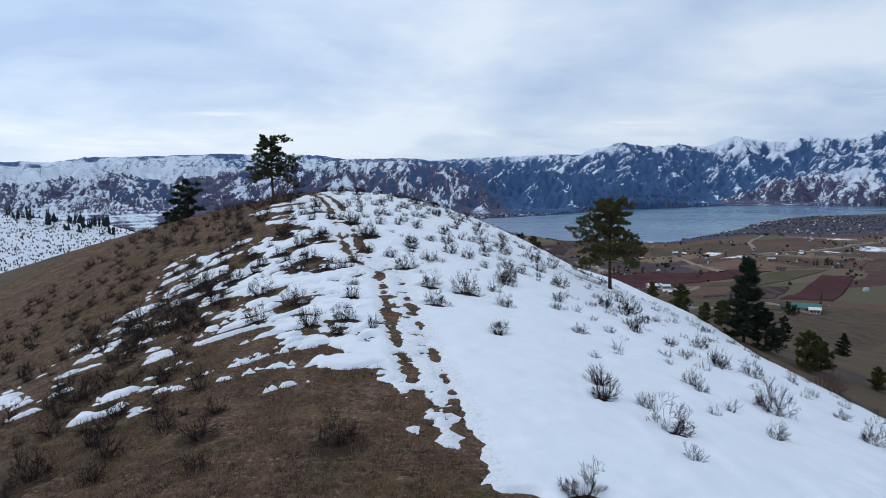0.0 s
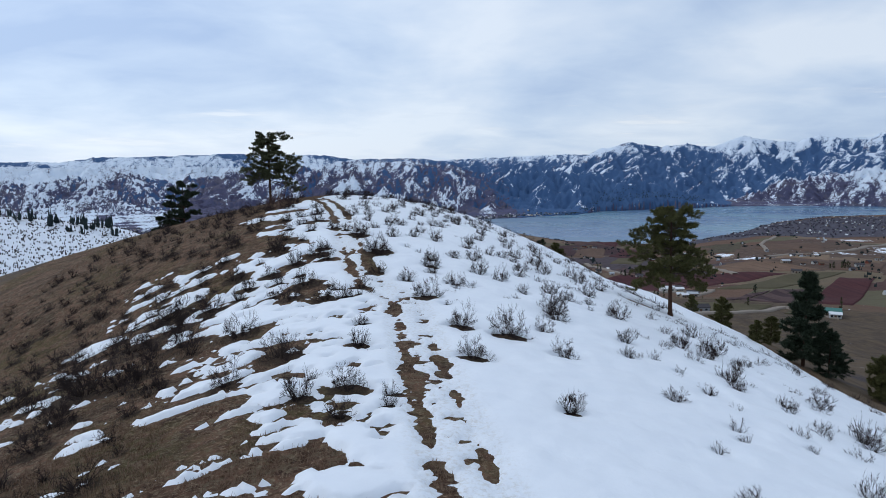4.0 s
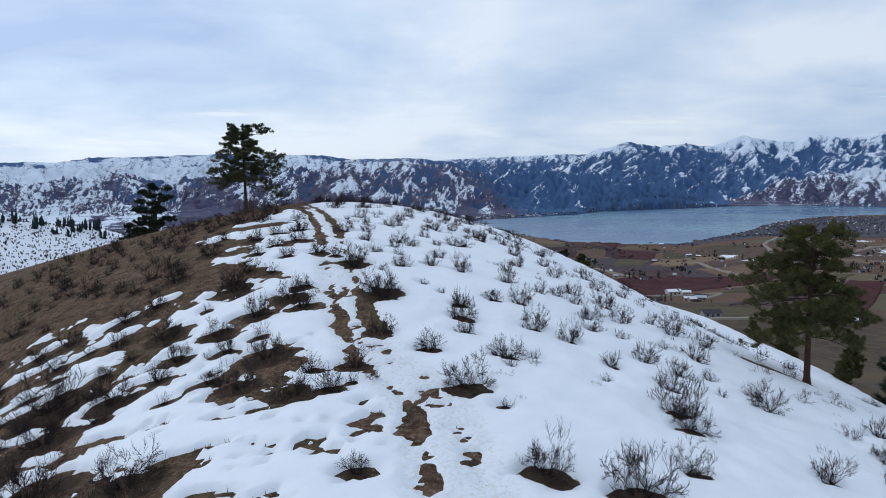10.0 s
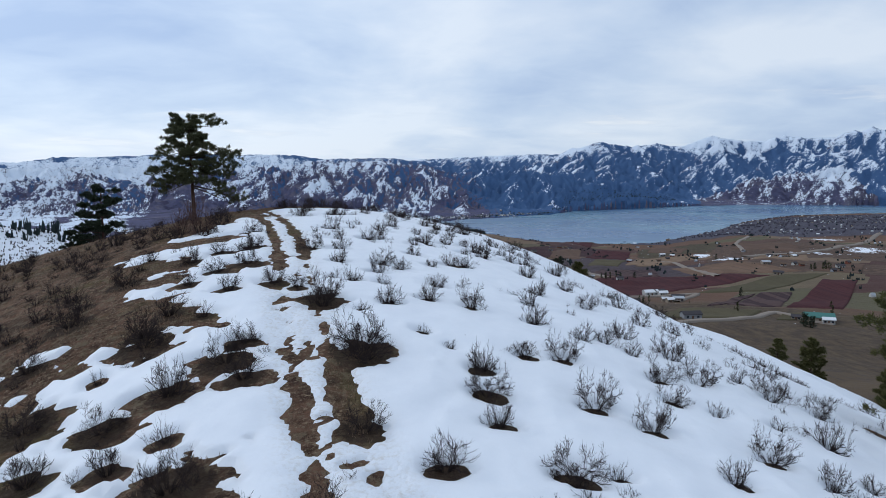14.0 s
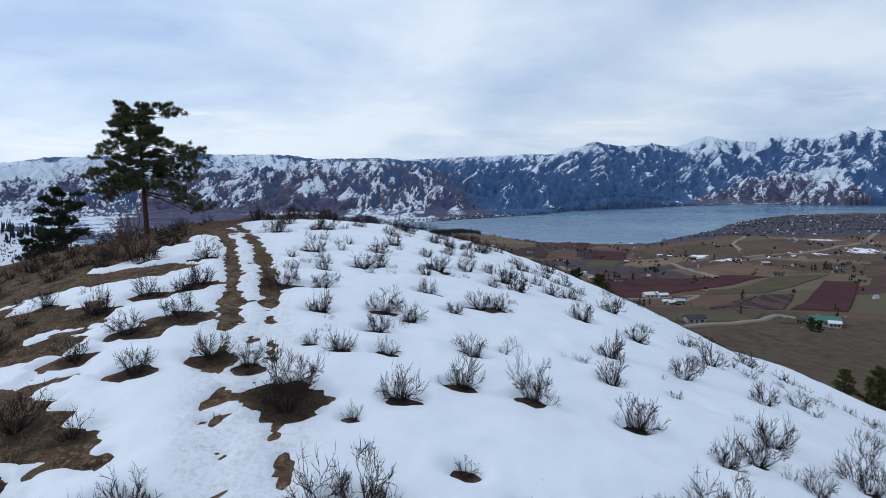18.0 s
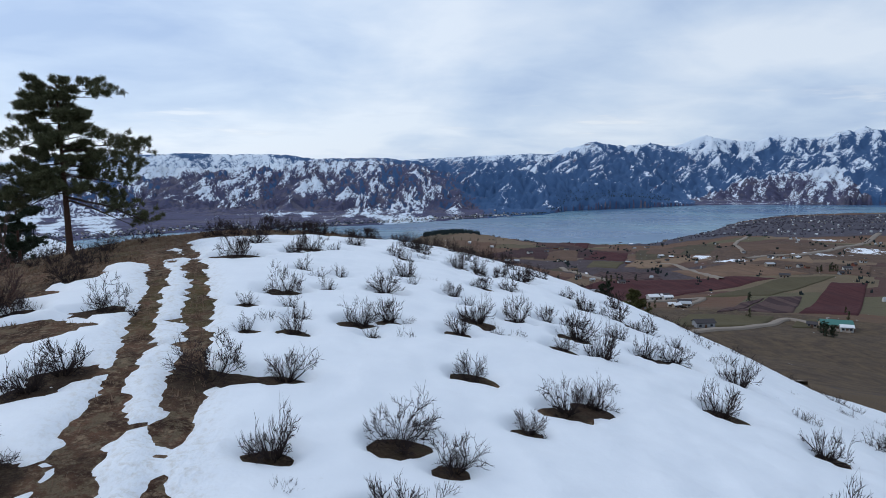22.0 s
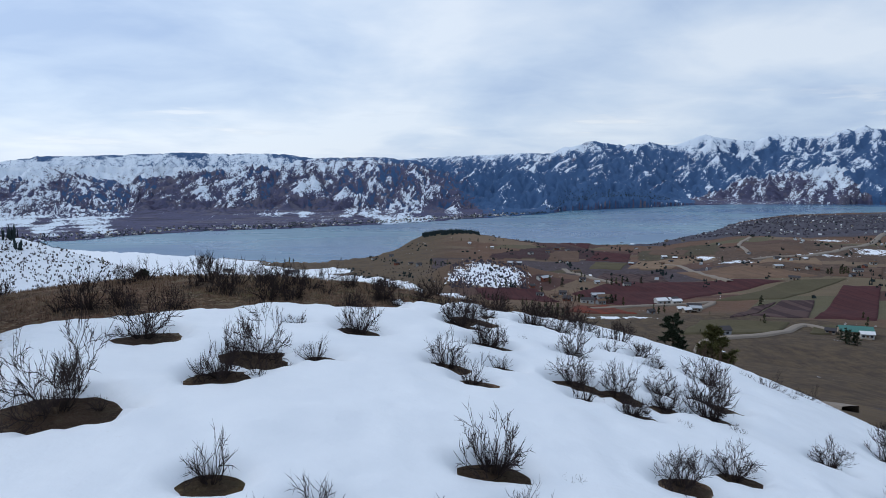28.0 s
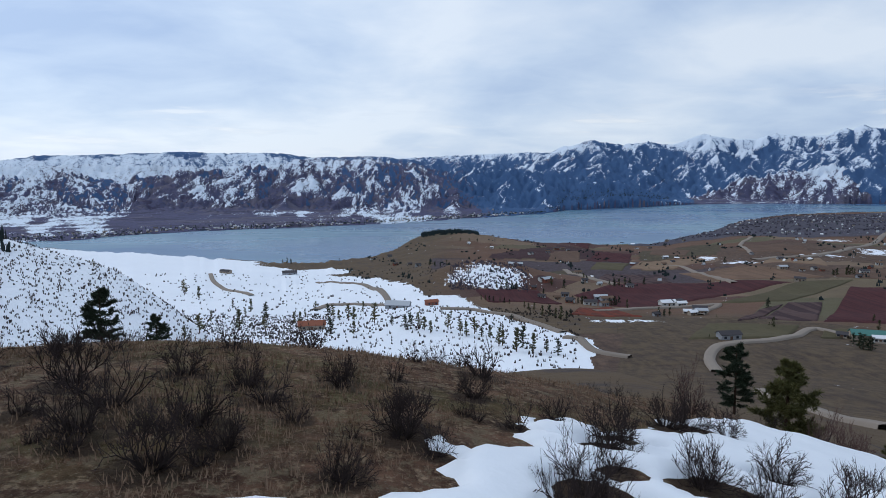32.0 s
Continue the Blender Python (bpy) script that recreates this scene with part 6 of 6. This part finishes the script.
FIRST = {0: (1, 1, -12), 1: (3, 3, 20), 2: (0, 3, 10), 3: (0, 0, -20), 4: (1, 0, 15), 10: (2, 2, 8), 11: (2, 2, 8), 17: (1, 0, 5), 18: (0, 4, -20), 20: (2, 2, -20)}
draw = random.Random(17)
for i, (x, y, length) in enumerate(HOUSES):
    wall, roof, turn = FIRST.get(i, (draw.randrange(4), draw.choice((0, 0, 0, 1, 5, 5, 2)), draw.uniform(-40, 40)))
    set_house(i, x, y, max(4.5, length), wall, roof, turn)

# fields of the valley: crop, and corners in order
FIELDS = [
    ("maroon", [(129, 637), (159, 559), (350, 664), (217, 741)]),
    ("orchard", [(211, 488), (253, 486), (307, 565), (279, 565)]),
    ("maroon", [(251, 481), (286, 468), (393, 609), (367, 622)]),
    ("green", [(225, 570), (281, 569), (393, 648), (350, 664)]),
    ("tan", [(264, 890), (310, 856), (415, 991), (333, 1040)]),
    ("stubble", [(300, 823), (281, 705), (384, 672), (368, 814)]),
    ("rust", [(97, 516), (140, 487), (147, 584), (119, 572)]),
    ("maroon", [(248, 1036), (309, 1011), (369, 1171), (318, 1214)]),
    ("brown", [(200, 1072), (240, 1022), (294, 1231), (246, 1227)]),
    ("orchard", [(182, 748), (254, 717), (285, 828), (222, 855)]),
]
FIELDS += [
    ("olive", [(218, 899), (251, 868), (304, 997), (261, 1022)]),
    ("maroon", [(49, 580), (114, 594), (105, 653), (45, 652)]),
    ("tan", [(394, 830), (423, 731), (523, 904), (476, 938)]),
    ("brown", [(389, 675), (415, 637), (467, 706), (416, 711)]),
    ("olive", [(125, 397), (189, 415), (231, 469), (172, 473)]),
    ("maroon", [(324, 1466), (328, 1294), (379, 1467), (343, 1492)]),
    ("brown", [(383, 1140), (406, 1045), (462, 1152), (457, 1309)]),
    ("orchard", [(192, 475), (207, 484), (274, 561), (242, 539)]),
    ("brown", [(468, 1017), (534, 927), (589, 1041), (561, 1188)]),
    ("olive", [(217, 431), (243, 437), (253, 455), (235, 455)]),
]


def field_material(name, soil, row, spacing, turn, contrast):
    """Bare tilled land, pasture or a leafless orchard, streaked along its rows."""
    m, nt, b = shader(name, 0.95, 0.05)
    n = Net(nt)
    c = n.mix(n.noise(0.03, 6, 0.65), tuple(0.72 * k for k in soil), tuple(1.25 * k for k in soil))
    rows = n.noise(spacing, 3, 0.5, n.stretch((1, 0.05, 1), (0, 0, radians(turn))))
    c = n.mix(n.math("MULTIPLY", n.step(rows, 0.46, 0.56), contrast), c, row)
    c = n.mix(n.math("MULTIPLY", n.step(n.noise(0.35, 6, 0.7), 0.5, 0.68), 0.45), c, tuple(0.5 * k for k in soil))
    n.put(b.inputs["Base Color"], c)
    return m


FIELD_KINDS = {"maroon": (field_material("maroon_orchard", (0.074, 0.030, 0.032), (0.048, 0.022, 0.026), 0.30, 28, 0.6), "maroon leafless orchard in close rows"),
               "orchard": (field_material("grey_orchard", (0.088, 0.058, 0.056), (0.042, 0.028, 0.032), 0.20, 20, 0.8), "grey-brown leafless orchard in rows"),
               "green": (field_material("green_pasture", (0.092, 0.080, 0.050), (0.076, 0.064, 0.042), 0.10, 60, 0.4), "dull green winter pasture"),
               "tan": (field_material("tan_stubble", (0.205, 0.142, 0.098), (0.150, 0.104, 0.074), 0.16, 62, 0.5), "pale tan stubble field"),
               "stubble": (field_material("brown_stubble", (0.160, 0.104, 0.074), (0.118, 0.078, 0.058), 0.14, 70, 0.5), "light brown stubble field"),
               "rust": (field_material("rust_orchard", (0.150, 0.044, 0.030), (0.080, 0.036, 0.030), 0.24, -50, 0.8), "rust-red young orchard in rows"),
               "brown": (field_material("brown_field", (0.122, 0.080, 0.060), (0.088, 0.058, 0.048), 0.16, 40, 0.4), "brown bare field"),
               "olive": (field_material("olive_meadow", (0.096, 0.082, 0.050), (0.074, 0.064, 0.040), 0.09, 30, 0.4), "olive-brown rough meadow")}


def field(crop, corners):
    """One field draped over the land, its margin tucked under."""
    (ax, ay), (bx, by), (cx, cy), (ex, ey) = corners
    n = 26
    v, u = np.meshgrid(np.linspace(0, 1, n), np.linspace(0, 1, n), indexing="ij")
    wave = 0.035 * (fbm(u * 3, v * 3, 3, int(ax)) - 0.5)
    uu, vv = np.clip(u + wave, 0, 1), np.clip(v + wave, 0, 1)
    x = (ax * (1 - uu) + bx * uu) * (1 - vv) + (ex * (1 - uu) + cx * uu) * vv
    y = (ay * (1 - uu) + by * uu) * (1 - vv) + (ey * (1 - uu) + cy * uu) * vv
    rim = (u == 0) | (u == 1) | (v == 0) | (v == 1)
    z = ground_height(x, y)[0] + np.where(rim, -1.5, 0.75)
    ob = sheet("field", x, y, z, n, n)
    material, words = FIELD_KINDS[crop]
    ob.data.materials.append(material)
    tagged(ob, words, "field", kind="structure")


for crop, corners in FIELDS:
    field(crop, corners)


GRAVEL = plain("gravel_lane", (0.22, 0.185, 0.155), 0.95, 0.25, 0.4)


def lane(breadth, places):
    """A gravel lane draped over the land."""
    pts = np.array(places, float)
    along = np.concatenate([[0], np.cumsum(np.hypot(*np.diff(pts, axis=0).T))])
    s = np.arange(0, along[-1], 3.0)
    cx, cy = curve(along, pts[:, 0], s), curve(along, pts[:, 1], s)
    tx, ty = np.gradient(cx), np.gradient(cy)
    n = np.hypot(tx, ty) + 1e-9
    off = np.array([-0.62, -0.5, -0.17, 0.17, 0.5, 0.62])[None] * breadth
    x, y = cx[:, None] - ty[:, None] / n[:, None] * off, cy[:, None] + tx[:, None] / n[:, None] * off
    mid = ground_height(x, y)[0].max(axis=1, keepdims=True)
    z = mid + np.array([-2.5, 0.95, 1.03, 1.03, 0.95, -2.5])[None]
    ob = sheet("road", x, y, z, len(s), 6)
    ob.data.materials.append(GRAVEL)
    tagged(ob, "pale gravel lane winding between fields", "road", kind="structure")


for breadth, places in LANES:
    lane(breadth, places)


def strew_clumps(name, places, material, label, category, spikes=6):
    """Far scrub and trees that nobody could count: small ragged clumps of upright twigs or fronds, joined."""
    r = random.Random(len(places))
    verts, faces = [], []
    for x, y, z, wide, tall in places:
        for k in range(spikes):
            t = r.uniform(0, 6.28)
            bx, by = x + math.cos(t) * wide * 0.25, y + math.sin(t) * wide * 0.25
            ex, ey = x + math.cos(t) * wide * r.uniform(0.1, 0.6), y + math.sin(t) * wide * r.uniform(0.1, 0.6)
            w, n = wide * 0.2, len(verts)
            h = tall * r.uniform(0.55, 1.1)
            verts += [(bx - w, by, z - 0.2), (bx + w, by - w, z - 0.2), (bx, by + w, z - 0.2), (bx + (ex - bx) * 0.6 + w * 0.7, by + (ey - by) * 0.6, z + h * 0.55), (ex, ey, z + h)]
            faces += [(n, n + 1, n + 3), (n + 1, n + 2, n + 3), (n, n + 3, n + 4), (n + 3, n + 2, n + 4), (n + 2, n, n + 4)]
    ob = new(name, mesh_of(name, verts, faces, material))
    return tagged(ob, label, category, kind="stuff")


def polar(az, dist):
    return EYE[0] + dist * math.sin(radians(az)), EYE[1] + dist * math.cos(radians(az))


SCRUB = plain("far_scrub", (0.055, 0.045, 0.043), 0.9, 0.4, 0.3)
CONIFER = plain("far_conifer", (0.028, 0.042, 0.044), 0.9, 0.4, 0.2)
# leafless wood, its grey-blue cast partly distance haze put into the colour
HAZY_BARE_WOOD = plain("bare_orchard", (0.088, 0.078, 0.100), 0.9, 0.3, 0.2)


def scatter(count, seed, az0, az1, d0, d1, wide, tall, keep=None):
    r = random.Random(seed)
    xs, ys = [], []
    while len(xs) < count:
        a, d = r.uniform(az0, az1), math.sqrt(r.uniform(d0 * d0, d1 * d1))
        if keep is None or keep(a, d, r):
            x, y = polar(a, d)
            xs.append(x)
            ys.append(y)
    zs = ground_height(np.array(xs), np.array(ys))[0]
    return [(x, y, float(z), wide * r.uniform(0.6, 1.4), tall * r.uniform(0.6, 1.4)) for x, y, z in zip(xs, ys, zs)]


strew_clumps("scrub", scatter(9000, 3, -46, -8, 120, 480, 1.5, 1.2), SCRUB, "sparse dark scrub dotting the snowy spur", "scrub", 3)
strew_clumps("scrub", scatter(1500, 4, -14, 15, 150, 470, 1.3, 1.4), SCRUB, "sparse dark scrub dotting the snowy slope", "scrub", 4)
strew_clumps("scrub", scatter(420, 5, -22, 4, 480, 900, 2.0, 1.6, lambda a, d, r: r.random() < 0.5), SCRUB, "few dark bushes on the snowy bench", "scrub", 4)
strew_clumps("spur_woods", scatter(45, 6, -44, -31, 440, 480, 4.5, 7.0), CONIFER, "dark pines along the crest of the snowy spur", "woods", 7)
strew_clumps("orchard_trees", scatter(600, 7, 3.5, 10.5, 560, 640, 1.8, 1.9), HAZY_BARE_WOOD, "bare orchard trees on the snowy knoll", "orchard", 4)
strew_clumps("valley_woods", scatter(420, 9, -6, 42, 560, 1450, 3.4, 3.2, lambda a, d, r: math.sin(a * 1.7 + d / 90) + math.sin(d / 47 + a) > 0.9), CONIFER, "dark trees scattered between fields", "woods", 7)
strew_clumps("shore_woods", scatter(260, 10, 1, 6, 1340, 1460, 5.0, 7.0), CONIFER, "dark trees on the headland by the lake", "woods", 7)
strew_clumps("town_trees", scatter(1500, 12, 20, 44, 1480, 2600, 4.0, 3.2, lambda a, d, r: d < np.interp(a, NEAR_AZ, NEAR_D) - 20), HAZY_BARE_WOOD, "bare trees of the lakeside town", "woods", 6)
strew_clumps("town_trees", scatter(90, 13, 20, 44, 1480, 2600, 3.0, 4.5, lambda a, d, r: d < np.interp(a, NEAR_AZ, NEAR_D) - 20), CONIFER, "dark trees of the lakeside town", "woods", 6)


def town(name, spots, label, size=1.0):
    """Low gabled roofs, too many and too far to tell apart."""
    r = random.Random(len(spots))
    verts, faces, mats = [], [], []
    for x, y, z, u, v in spots:
        l, w, h, t = size * r.uniform(5, 12), size * r.uniform(4, 7), size * r.uniform(2.2, 3.4), r.uniform(0, 3.14)
        c, s, n = math.cos(t), math.sin(t), len(verts)
        for px, py, pz in ((-l, -w, -2), (l, -w, -2), (l, w, -2), (-l, w, -2), (-l, -w, h), (l, -w, h), (l, w, h), (-l, w, h), (-l, 0, h + 2), (l, 0, h + 2)):
            verts.append((x + (px * c - py * s) / 2, y + (px * s + py * c) / 2, z + pz))
        faces += [tuple(n + k for k in f) for f in ((0, 1, 5, 4), (1, 2, 6, 5), (2, 3, 7, 6), (3, 0, 4, 7), (4, 5, 9, 8), (6, 7, 8, 9), (5, 6, 9), (7, 4, 8))]
        wall, roof = r.randrange(3), r.choice((3, 3, 3, 4, 4, 5))
        mats += [wall] * 4 + [roof] * 2 + [wall] * 2
    me = mesh_of(name, verts, faces, WALLS[0])
    for m in (WALLS[1], WALLS[2], ROOFS[0], ROOFS[1], ROOFS[2]):
        me.materials.append(m)
    me.polygons.foreach_set("material_index", np.array(mats, np.int32))
    tagged(new(name, me), label, "town", kind="stuff")


def on_shore(a, d, q):
    return np.interp(a, FAR_AZ, FAR_D) + 12 < d < np.interp(a, FAR_AZ, FAR_D) + 40 + 160 * q.random() ** 3


town("town_roofs", scatter(260, 27, 19, 44, 1450, 2600, 1, 1, lambda a, d, q: d < np.interp(a, NEAR_AZ, NEAR_D) - 25), "distant lakeside town of pale and dark roofs", 0.5)
town("shore_roofs", scatter(260, 28, -33, 10, 1740, 2450, 1, 1, on_shore), "distant houses strung along the far shore", 0.7)
town("bench_roofs", scatter(34, 29, 4, 42, 560, 1440, 1, 1, lambda a, d, q: math.sin(a * 1.1 + d / 75) + math.sin(d / 61 - a) > 1.1), "scattered farm roofs between the orchards", 0.5)
strew_clumps("shore_woods", scatter(1500, 30, -33, 22, 1740, 3300, 3.2, 4.0, on_shore), CONIFER, "dark trees along the far shore", "woods", 5)
